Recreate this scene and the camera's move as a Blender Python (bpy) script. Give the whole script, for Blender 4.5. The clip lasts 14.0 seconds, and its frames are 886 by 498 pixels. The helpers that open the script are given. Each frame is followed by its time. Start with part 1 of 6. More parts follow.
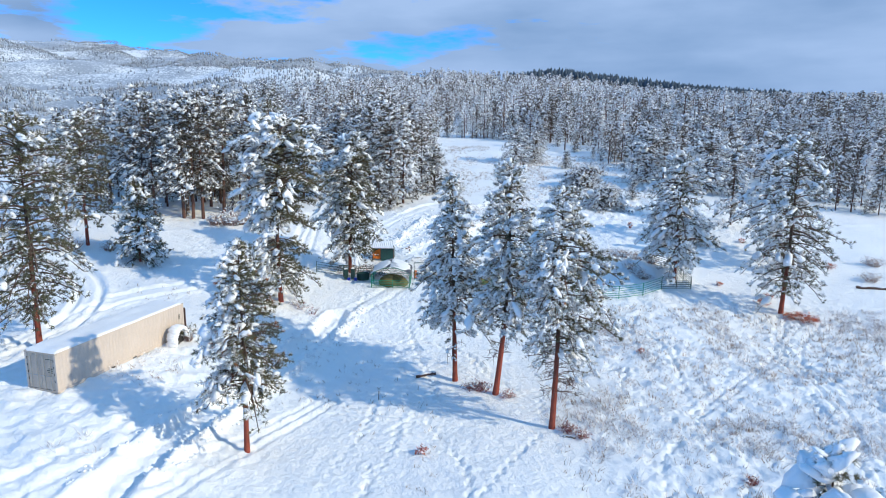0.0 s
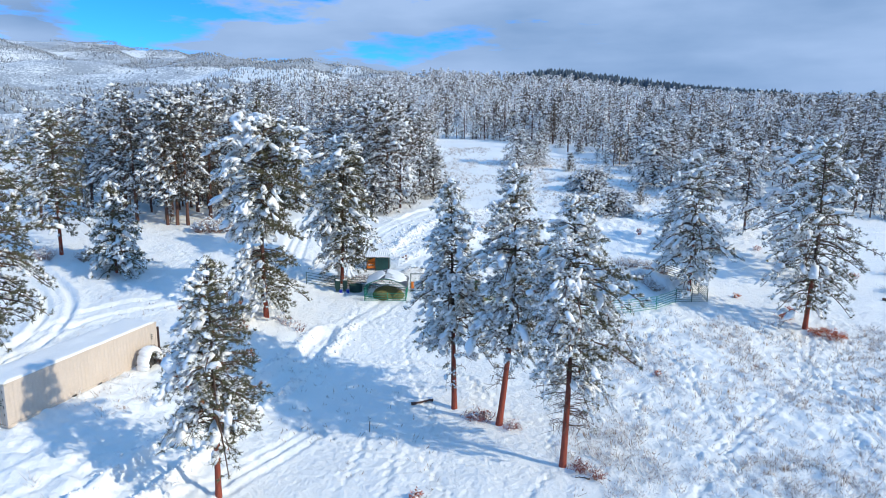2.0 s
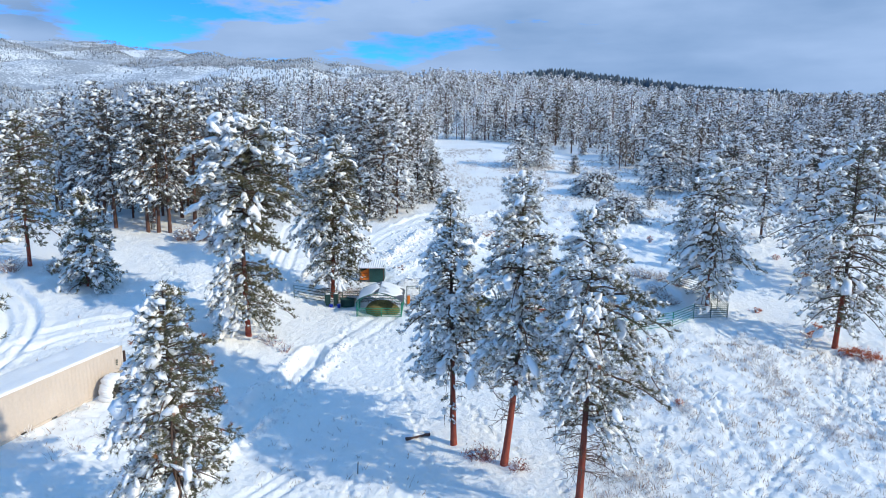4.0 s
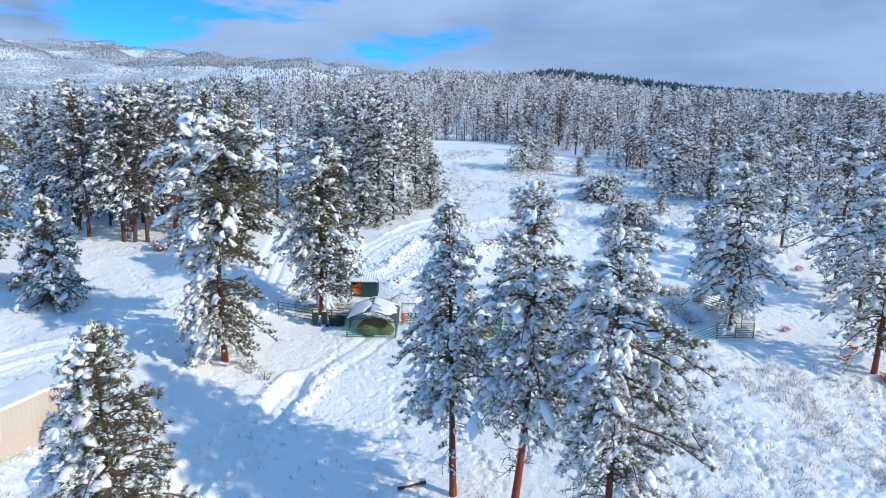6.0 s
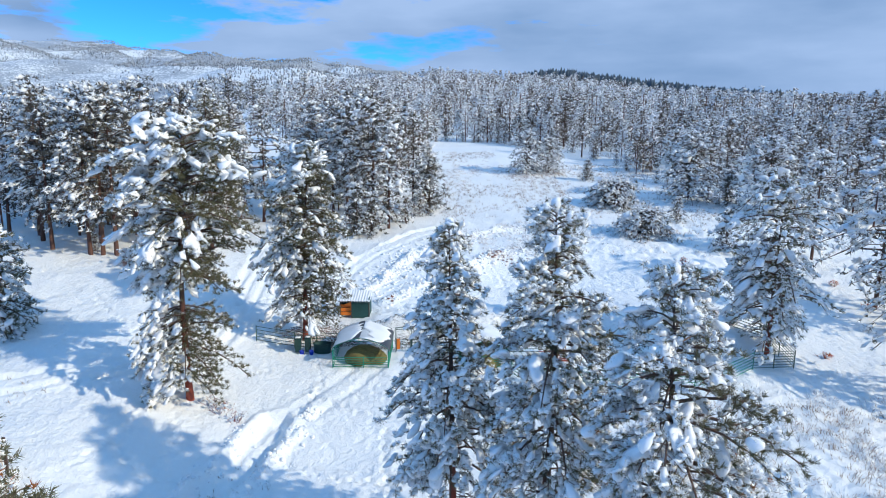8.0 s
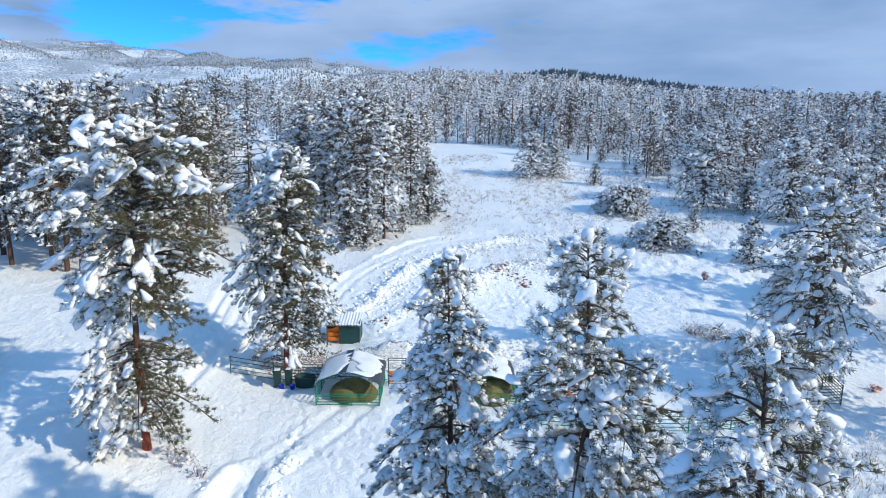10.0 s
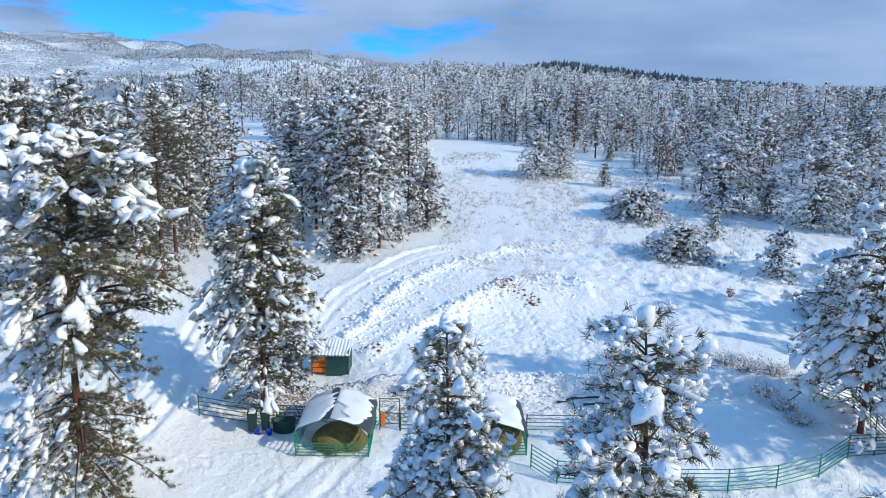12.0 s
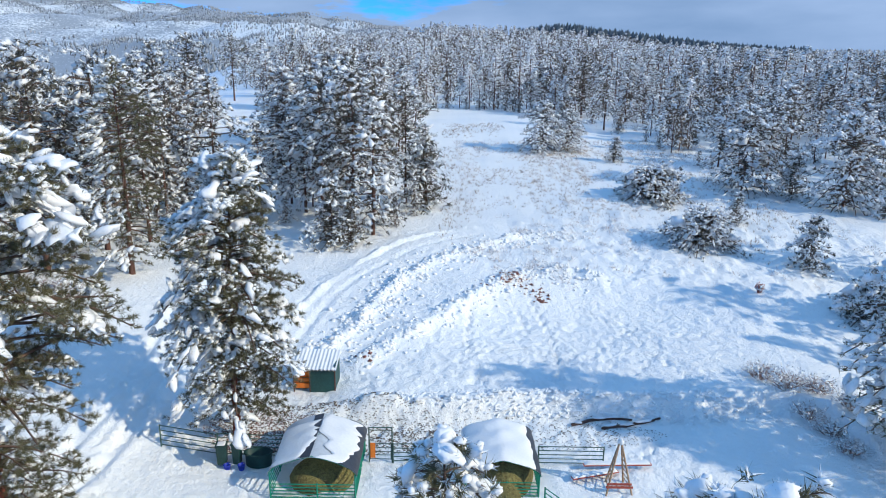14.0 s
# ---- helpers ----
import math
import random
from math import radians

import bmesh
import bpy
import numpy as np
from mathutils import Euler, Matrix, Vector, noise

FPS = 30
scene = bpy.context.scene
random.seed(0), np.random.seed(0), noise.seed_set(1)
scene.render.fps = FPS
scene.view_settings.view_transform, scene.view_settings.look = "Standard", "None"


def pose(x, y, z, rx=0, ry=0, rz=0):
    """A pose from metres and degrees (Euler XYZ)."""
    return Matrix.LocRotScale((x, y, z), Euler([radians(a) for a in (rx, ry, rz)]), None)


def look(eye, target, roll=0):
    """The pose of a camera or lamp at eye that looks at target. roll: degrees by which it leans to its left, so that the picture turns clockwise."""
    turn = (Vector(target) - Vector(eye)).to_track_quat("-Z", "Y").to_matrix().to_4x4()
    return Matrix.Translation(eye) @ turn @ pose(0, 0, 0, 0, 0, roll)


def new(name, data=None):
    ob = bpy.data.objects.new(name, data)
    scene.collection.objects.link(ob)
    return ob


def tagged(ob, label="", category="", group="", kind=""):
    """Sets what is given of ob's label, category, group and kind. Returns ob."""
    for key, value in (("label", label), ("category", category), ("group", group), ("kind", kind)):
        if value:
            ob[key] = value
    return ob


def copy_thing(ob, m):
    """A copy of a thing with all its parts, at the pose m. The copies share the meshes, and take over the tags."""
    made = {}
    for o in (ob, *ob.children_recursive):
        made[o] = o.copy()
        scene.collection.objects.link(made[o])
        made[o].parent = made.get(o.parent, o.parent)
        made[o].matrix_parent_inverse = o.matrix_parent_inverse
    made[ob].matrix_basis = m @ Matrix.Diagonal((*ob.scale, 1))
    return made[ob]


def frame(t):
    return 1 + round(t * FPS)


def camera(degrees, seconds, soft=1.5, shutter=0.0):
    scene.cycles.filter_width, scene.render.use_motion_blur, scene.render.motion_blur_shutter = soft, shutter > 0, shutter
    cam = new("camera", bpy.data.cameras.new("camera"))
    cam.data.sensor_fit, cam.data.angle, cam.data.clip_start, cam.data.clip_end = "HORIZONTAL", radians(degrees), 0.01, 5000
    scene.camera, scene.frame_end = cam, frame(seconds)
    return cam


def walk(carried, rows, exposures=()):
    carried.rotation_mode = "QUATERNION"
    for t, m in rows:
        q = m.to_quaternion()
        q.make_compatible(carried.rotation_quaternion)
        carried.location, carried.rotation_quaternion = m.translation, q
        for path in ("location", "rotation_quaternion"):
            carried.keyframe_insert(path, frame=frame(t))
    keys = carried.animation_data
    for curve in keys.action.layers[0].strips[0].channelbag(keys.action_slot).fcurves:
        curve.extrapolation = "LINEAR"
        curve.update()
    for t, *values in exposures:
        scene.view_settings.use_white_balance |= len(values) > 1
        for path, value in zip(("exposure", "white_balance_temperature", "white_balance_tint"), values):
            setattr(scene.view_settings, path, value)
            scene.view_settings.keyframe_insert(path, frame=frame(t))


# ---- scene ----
cam = camera(65.3, 14.0, soft=1.0)
METRES, EYE, TILT, LEAN, TURN = 40.3, 17.4, 11.5, 0.0, 0.0
ROWS = [
    (0.0, 0.0, 0.0, 0.0, 0.23, -22.93, -0.55),
    (0.5, 0.0004, 0.0306, -0.0066, 0.23, -22.92, -0.56),
    (1.0, 0.0011, 0.0605, -0.013, 0.23, -22.91, -0.58),
    (1.5, 0.0019, 0.0901, -0.0189, 0.23, -22.9, -0.58),
    (2.0, 0.0028, 0.1173, -0.0248, 0.22, -22.89, -0.56),
    (2.5, 0.0039, 0.1442, -0.03, 0.23, -22.9, -0.57),
    (3.0, 0.0044, 0.1758, -0.0367, 0.23, -22.89, -0.58),
    (5.5, 0.0065, 0.3405, -0.0694, 0.2, -22.9, -0.64),
    (6.0, 0.0071, 0.3763, -0.0772, 0.21, -22.89, -0.64),
    (6.5, 0.0071, 0.417, -0.0854, 0.22, -22.88, -0.65),
    (7.0, 0.0076, 0.457, -0.0945, 0.23, -22.87, -0.64),
    (7.5, 0.0082, 0.4982, -0.1034, 0.23, -22.87, -0.65),
    (8.0, 0.0085, 0.5381, -0.1123, 0.23, -22.85, -0.65),
    (10.5, 0.0113, 0.7236, -0.1455, 0.29, -22.85, -0.63),
    (11.0, 0.0117, 0.7612, -0.1475, 0.32, -22.83, -0.63),
    (11.5, 0.0121, 0.7986, -0.1503, 0.34, -23.04, -0.64),
    (12.0, 0.0126, 0.836, -0.1541, 0.36, -23.48, -0.65),
    (12.5, 0.0132, 0.8725, -0.1576, 0.37, -24.16, -0.64),
    (13.0, 0.0135, 0.9089, -0.1609, 0.38, -24.89, -0.62),
    (13.5, 0.0137, 0.9464, -0.1636, 0.4, -25.6, -0.62),
    (14.0, 0.014, 0.9844, -0.166, 0.42, -26.32, -0.63),
]
walk(cam, [(t, pose(0, 0, EYE, TILT, LEAN, TURN) @ pose(METRES * x, METRES * y, METRES * z, 90 + pitch, roll, yaw)) for t, x, y, z, yaw, pitch, roll in ROWS], exposures=((0.0, -0.345, 5480, 4), (8.0, -0.35, 5470, 4), (14.0, -0.44, 5450, 4)))

# ---- world, sun ----
SUN_UP, SUN_FROM = 29.5, (0.918, -0.397)
SKY_TINT = (0.29, 0.70, 1.15, 1)
HAZE = (1.32, 2.5, 4.35, 1)
world = bpy.data.worlds.new("sky")
scene.world = world
world.use_nodes = True
wn = world.node_tree
wn.nodes.clear()


def node(tree, kind, **values):
    n = tree.nodes.new(kind)
    for key, value in values.items():
        if key in n.inputs:
            n.inputs[key].default_value = value
    return n


sky = wn.nodes.new("ShaderNodeTexSky")
sky.sky_type, sky.sun_disc = "NISHITA", False
sky.sun_elevation = radians(SUN_UP)
sky.sun_rotation = math.atan2(SUN_FROM[0], SUN_FROM[1])
sky.altitude, sky.air_density, sky.dust_density, sky.ozone_density = 3000, 1.0, 0.05, 4.0
wcoord = wn.nodes.new("ShaderNodeTexCoord")
wmap = wn.nodes.new("ShaderNodeMapping")
wmap.inputs["Scale"].default_value = (1.0, 1.0, 4.0)
wmap.inputs["Location"].default_value = (0.35, 0.2, 0.1)
wnoise = node(wn, "ShaderNodeTexNoise", Scale=5.0, Detail=8.0, Roughness=0.55)
wspan = wn.nodes.new("ShaderNodeMath")
wspan.operation, wspan.inputs[1].default_value, wspan.inputs[2].default_value = "MULTIPLY_ADD", 1.7, -0.36
wsplit = wn.nodes.new("ShaderNodeSeparateXYZ")
# the cloud bank lies low and thickens to the east; overhead the sky is clear
weast = wn.nodes.new("ShaderNodeMath")
weast.operation, weast.inputs[1].default_value = "MULTIPLY_ADD", 0.54
whigh = wn.nodes.new("ShaderNodeMapRange")
whigh.inputs["From Min"].default_value, whigh.inputs["From Max"].default_value = 0.22, 0.55
whigh.inputs["To Min"].default_value, whigh.inputs["To Max"].default_value = 0.12, -0.45
wsum = wn.nodes.new("ShaderNodeMath")
wsum.operation = "ADD"
wramp = wn.nodes.new("ShaderNodeMapRange")
wramp.inputs["From Min"].default_value, wramp.inputs["From Max"].default_value = 0.36, 0.52
wtone = node(wn, "ShaderNodeTexNoise", Scale=3.6, Detail=7.0)
wcloud = wn.nodes.new("ShaderNodeValToRGB")
wcloud.color_ramp.elements[0].color, wcloud.color_ramp.elements[1].color = (1.6, 2.2, 3.3, 1), (2.7, 3.25, 4.4, 1)
wcloud.color_ramp.elements[0].position, wcloud.color_ramp.elements[1].position = 0.32, 0.68
wtint = wn.nodes.new("ShaderNodeMix")
wtint.data_type, wtint.blend_type = "RGBA", "MULTIPLY"
wtint.inputs["Factor"].default_value, wtint.inputs["B"].default_value = 1.0, SKY_TINT
wmix = wn.nodes.new("ShaderNodeMix")
wmix.data_type = "RGBA"
wback = node(wn, "ShaderNodeBackground", Strength=0.21)
wout = wn.nodes.new("ShaderNodeOutputWorld")
wn.links.new(wcoord.outputs["Generated"], wmap.inputs["Vector"])
wn.links.new(wcoord.outputs["Generated"], wsplit.inputs["Vector"])
wn.links.new(wmap.outputs["Vector"], wnoise.inputs["Vector"])
wn.links.new(wmap.outputs["Vector"], wtone.inputs["Vector"])
wn.links.new(wsplit.outputs["X"], weast.inputs[0])
wn.links.new(wnoise.outputs["Fac"], wspan.inputs[0])
wn.links.new(wspan.outputs[0], weast.inputs[2])
wn.links.new(wsplit.outputs["Z"], whigh.inputs["Value"])
wn.links.new(weast.outputs[0], wsum.inputs[0])
wn.links.new(whigh.outputs["Result"], wsum.inputs[1])
wn.links.new(wsum.outputs[0], wramp.inputs["Value"])
wn.links.new(wtone.outputs["Fac"], wcloud.inputs["Fac"])
wn.links.new(sky.outputs["Color"], wtint.inputs["A"])
wn.links.new(wramp.outputs["Result"], wmix.inputs["Factor"])
wn.links.new(wtint.outputs["Result"], wmix.inputs["A"])
wn.links.new(wcloud.outputs["Color"], wmix.inputs["B"])
# overhead a bright blue haze
wveil = wn.nodes.new("ShaderNodeMapRange")
wveil.inputs["From Min"].default_value, wveil.inputs["From Max"].default_value = 0.2, 0.5
wover = wn.nodes.new("ShaderNodeMix")
wover.data_type = "RGBA"
wover.inputs["B"].default_value = HAZE
wn.links.new(wsplit.outputs["Z"], wveil.inputs["Value"])
wn.links.new(wveil.outputs["Result"], wover.inputs["Factor"])
wn.links.new(wmix.outputs["Result"], wover.inputs["A"])
wn.links.new(wover.outputs["Result"], wback.inputs["Color"])
wn.links.new(wback.outputs["Background"], wout.inputs["Surface"])

sun = new("sun", bpy.data.lights.new("sun", "SUN"))
sun.data.energy, sun.data.angle, sun.data.color = 5.0, radians(1.0), (1.0, 0.80, 0.54)
rise = math.tan(radians(SUN_UP))
sun.matrix_world = look((SUN_FROM[0] * 90, SUN_FROM[1] * 90, rise * 90), (0, 0, 0))

# ---- materials ----


def material(name, colour, rough=0.6, metal=0.0, grain=20.0, spread=0.25, bump=0.2, depth=0.02, stretch=(1, 1, 1), per_object=0.0, per_island=0.0, sheen=None):
    """A surface whose colour varies at two scales, with fine relief."""
    m = bpy.data.materials.new(name)
    m.use_nodes = True
    t = m.node_tree
    b = t.nodes["Principled BSDF"]
    b.inputs["Roughness"].default_value, b.inputs["Metallic"].default_value = rough, metal
    coord = t.nodes.new("ShaderNodeTexCoord")
    scale = t.nodes.new("ShaderNodeMapping")
    scale.inputs["Scale"].default_value = stretch
    t.links.new(coord.outputs["Object"], scale.inputs["Vector"])
    fine = node(t, "ShaderNodeTexNoise", Scale=grain, Detail=5.0, Roughness=0.6)
    broad = node(t, "ShaderNodeTexNoise", Scale=grain * 0.08, Detail=3.0)
    t.links.new(scale.outputs["Vector"], fine.inputs["Vector"])
    t.links.new(scale.outputs["Vector"], broad.inputs["Vector"])
    total = t.nodes.new("ShaderNodeMath")
    total.operation = "ADD"
    t.links.new(fine.outputs["Fac"], total.inputs[0])
    t.links.new(broad.outputs["Fac"], total.inputs[1])
    value = total.outputs[0]
    for amount, kind, out in ((per_object, "ShaderNodeObjectInfo", "Random"), (per_island, "ShaderNodeNewGeometry", "Random Per Island")):
        if amount:
            info = t.nodes.new(kind)
            more = t.nodes.new("ShaderNodeMath")
            more.operation, more.inputs[1].default_value = "MULTIPLY_ADD", amount
            t.links.new(info.outputs[out], more.inputs[0])
            t.links.new(value, more.inputs[2])
            value = more.outputs[0]
    span = t.nodes.new("ShaderNodeMapRange")
    top = 1.35 + per_object + per_island
    span.inputs["From Min"].default_value, span.inputs["From Max"].default_value = 0.65, top
    t.links.new(value, span.inputs["Value"])
    ramp = t.nodes.new("ShaderNodeValToRGB")
    low = [c * (1 - spread) for c in colour]
    high = [min(1, c * (1 + spread)) for c in colour]
    if sheen:
        high = sheen
    ramp.color_ramp.elements[0].color, ramp.color_ramp.elements[1].color = (*low, 1), (*high, 1)
    t.links.new(span.outputs["Result"], ramp.inputs["Fac"])
    t.links.new(ramp.outputs["Color"], b.inputs["Base Color"])
    if bump:
        bp = node(t, "ShaderNodeBump", Strength=bump, Distance=depth)
        t.links.new(fine.outputs["Fac"], bp.inputs["Height"])
        t.links.new(bp.outputs["Normal"], b.inputs["Normal"])
    return m


def snow_ground():
    """Snow with wind-worn relief; far hills carry a speckle of woods too small to build."""
    m = bpy.data.materials.new("snow_field")
    m.use_nodes = True
    t = m.node_tree
    b = t.nodes["Principled BSDF"]
    b.inputs["Roughness"].default_value = 0.55
    geo = t.nodes.new("ShaderNodeNewGeometry")
    fine = node(t, "ShaderNodeTexNoise", Scale=4.2, Detail=7.0, Roughness=0.7)
    broad = node(t, "ShaderNodeTexNoise", Scale=0.16, Detail=4.0)
    for n in (fine, broad):
        t.links.new(geo.outputs["Position"], n.inputs["Vector"])
    tone = t.nodes.new("ShaderNodeValToRGB")
    tone.color_ramp.elements[0].color, tone.color_ramp.elements[1].color = (0.88, 0.89, 0.90, 1), (0.95, 0.95, 0.94, 1)
    tone.color_ramp.elements[0].position, tone.color_ramp.elements[1].position = 0.3, 0.6
    t.links.new(broad.outputs["Fac"], tone.inputs["Fac"])
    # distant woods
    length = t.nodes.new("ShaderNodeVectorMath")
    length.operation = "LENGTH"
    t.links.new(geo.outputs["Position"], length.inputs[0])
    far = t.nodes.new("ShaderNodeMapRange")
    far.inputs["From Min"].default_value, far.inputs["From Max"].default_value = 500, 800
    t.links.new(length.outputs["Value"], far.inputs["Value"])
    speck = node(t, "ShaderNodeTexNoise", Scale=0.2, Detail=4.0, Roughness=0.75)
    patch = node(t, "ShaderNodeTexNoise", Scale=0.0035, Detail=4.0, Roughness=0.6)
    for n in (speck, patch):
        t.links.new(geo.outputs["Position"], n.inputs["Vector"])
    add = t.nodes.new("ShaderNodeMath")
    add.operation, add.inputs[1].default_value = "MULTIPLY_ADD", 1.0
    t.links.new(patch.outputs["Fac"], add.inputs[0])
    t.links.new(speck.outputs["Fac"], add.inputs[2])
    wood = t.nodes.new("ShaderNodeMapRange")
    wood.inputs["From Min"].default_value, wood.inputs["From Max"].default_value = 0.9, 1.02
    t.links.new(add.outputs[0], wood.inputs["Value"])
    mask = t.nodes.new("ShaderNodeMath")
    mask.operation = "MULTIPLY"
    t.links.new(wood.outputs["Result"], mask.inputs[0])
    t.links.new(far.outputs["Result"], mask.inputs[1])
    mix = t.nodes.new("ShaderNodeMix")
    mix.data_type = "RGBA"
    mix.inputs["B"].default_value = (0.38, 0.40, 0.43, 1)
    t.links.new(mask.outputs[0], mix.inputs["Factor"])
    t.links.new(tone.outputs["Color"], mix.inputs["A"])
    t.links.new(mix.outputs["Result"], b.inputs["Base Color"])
    bp = node(t, "ShaderNodeBump", Strength=0.9, Distance=0.2)
    t.links.new(fine.outputs["Fac"], bp.inputs["Height"])
    pits = node(t, "ShaderNodeTexVoronoi", Scale=2.6, Randomness=1.0)
    wind = node(t, "ShaderNodeTexNoise", Scale=1.5, Detail=6.0, Roughness=0.65, Distortion=0.4)
    for n in (pits, wind):
        t.links.new(geo.outputs["Position"], n.inputs["Vector"])
    both = t.nodes.new("ShaderNodeMath")
    both.operation, both.inputs[1].default_value = "MULTIPLY_ADD", 0.35
    t.links.new(pits.outputs["Distance"], both.inputs[0])
    t.links.new(wind.outputs["Fac"], both.inputs[2])
    # the brushy eastern slope is rougher than the driven ground
    split = t.nodes.new("ShaderNodeSeparateXYZ")
    t.links.new(geo.outputs["Position"], split.inputs["Vector"])
    east = t.nodes.new("ShaderNodeMapRange")
    east.inputs["From Min"].default_value, east.inputs["From Max"].default_value = 3.0, 13.0
    east.inputs["To Min"].default_value, east.inputs["To Max"].default_value = 0.5, 0.55
    t.links.new(split.outputs["X"], east.inputs["Value"])
    t.links.new(east.outputs["Result"], bp.inputs["Strength"])
    bp2 = node(t, "ShaderNodeBump", Strength=0.5, Distance=0.22)
    t.links.new(both.outputs[0], bp2.inputs["Height"])
    t.links.new(bp2.outputs["Normal"], bp.inputs["Normal"])
    t.links.new(bp.outputs["Normal"], b.inputs["Normal"])
    return m


SNOW = snow_ground()
LOAD = material("snow_load", (0.86, 0.86, 0.865), 0.6, grain=9, spread=0.05, bump=0.35, depth=0.05)
BARK = material("pine_bark", (0.25, 0.058, 0.034), 0.9, grain=9, spread=0.6, bump=0.9, depth=0.05, stretch=(1, 1, 0.22), per_object=0.3)


def graded_bark():
    """Orange plates on the lower stem, blending to dark brown higher up."""
    t = BARK.node_tree
    b = t.nodes["Principled BSDF"]
    ramp = b.inputs["Base Color"].links[0].from_node
    coord = t.nodes.new("ShaderNodeTexCoord")
    split = t.nodes.new("ShaderNodeSeparateXYZ")
    t.links.new(coord.outputs["Object"], split.inputs["Vector"])
    up = t.nodes.new("ShaderNodeMapRange")
    up.inputs["From Min"].default_value, up.inputs["From Max"].default_value = 3.2, 6.5
    t.links.new(split.outputs["Z"], up.inputs["Value"])
    mix = t.nodes.new("ShaderNodeMix")
    mix.data_type = "RGBA"
    mix.inputs["B"].default_value = (0.075, 0.045, 0.035, 1)
    t.links.new(up.outputs["Result"], mix.inputs["Factor"])
    t.links.new(ramp.outputs["Color"], mix.inputs["A"])
    t.links.new(mix.outputs["Result"], b.inputs["Base Color"])


graded_bark()
DARK_BARK = material("shaded_bark", (0.11, 0.055, 0.04), 0.9, grain=9, spread=0.5, bump=0.8, depth=0.05, stretch=(1, 1, 0.22), per_object=0.3)
TWIG = material("limb_bark", (0.12, 0.075, 0.055), 0.9, grain=12, spread=0.4)
NEEDLE = material("pine_needles", (0.08, 0.086, 0.045), 0.55, grain=3, spread=0.35, bump=0, per_object=0.3, per_island=0.8, sheen=(0.19, 0.17, 0.08))
RUST_NEEDLE = material("dead_needles", (0.30, 0.11, 0.03), 0.7, grain=3, spread=0.4, bump=0, per_island=0.6)
WOOD_NEEDLE = material("shaded_needles", (0.07, 0.068, 0.056), 0.6, grain=1.0, spread=0.35, bump=0, per_object=0.5, per_island=0.6, sheen=(0.16, 0.14, 0.1))
FAR_NEEDLE = material("far_needles", (0.08, 0.072, 0.058), 0.6, grain=0.6, spread=0.35, bump=0, per_object=0.6, per_island=0.5, sheen=(0.2, 0.155, 0.115))
# the blue of distance haze is mixed into this ridge woods colour
DARK_WOOD = material("dark_hazed_woods", (0.05, 0.075, 0.105), 0.8, grain=0.1, spread=0.4, bump=0, per_island=0.6)

# ---- mesh helpers ----


def mesh_of(name, verts, faces, smooth=False):
    """A mesh from arrays of vertices and of faces with equal corner counts."""
    me = bpy.data.meshes.new(name)
    verts, faces = np.asarray(verts, np.float32), np.asarray(faces, np.int32)
    n, k = faces.shape
    me.vertices.add(len(verts))
    me.vertices.foreach_set("co", verts.ravel())
    me.loops.add(n * k)
    me.loops.foreach_set("vertex_index", faces.ravel())
    me.polygons.add(n)
    me.polygons.foreach_set("loop_start", np.arange(0, n * k, k, dtype=np.int32))
    me.polygons.foreach_set("loop_total", np.full(n, k, np.int32))
    me.polygons.foreach_set("use_smooth", np.full(n, smooth, bool))
    me.update(calc_edges=True)
    return me


def piece(name, me, mat, parent=None, label="", kind=""):
    """One mesh object under a thing."""
    ob = new(name, me)
    if mat is not None and not me.materials:
        me.materials.append(mat)
    ob.parent = parent
    return tagged(ob, label, kind=kind)


def part(name, bm, mat, parent=None, label=""):
    me = bpy.data.meshes.new(name)
    bm.to_mesh(me)
    bm.free()
    return piece(name, me, mat, parent, label)


def joined(chunks):
    """Stacks (verts, faces) pairs into one."""
    chunks = [c for c in chunks if len(c[0])]
    at, vs, fs = 0, [], []
    for v, f in chunks:
        vs.append(v)
        fs.append(f + at)
        at += len(v)
    return np.concatenate(vs), np.concatenate(fs)


def ball(level):
    bm = bmesh.new()
    bmesh.ops.create_icosphere(bm, subdivisions=level, radius=1)
    bm.verts.ensure_lookup_table()
    v = np.array([x.co[:] for x in bm.verts])
    f = np.array([[x.index for x in p.verts] for p in bm.faces])
    bm.free()
    return v, f


BALLS = {0: (np.array([(1, 0, 0), (0, 1, 0), (-1, 0, 0), (0, -1, 0), (0, 0, 1), (0, 0, -1.0)]), np.array([(0, 1, 4), (1, 2, 4), (2, 3, 4), (3, 0, 4), (1, 0, 5), (2, 1, 5), (3, 2, 5), (0, 3, 5)])), 1: ball(1), 2: ball(2), 3: ball(3)}


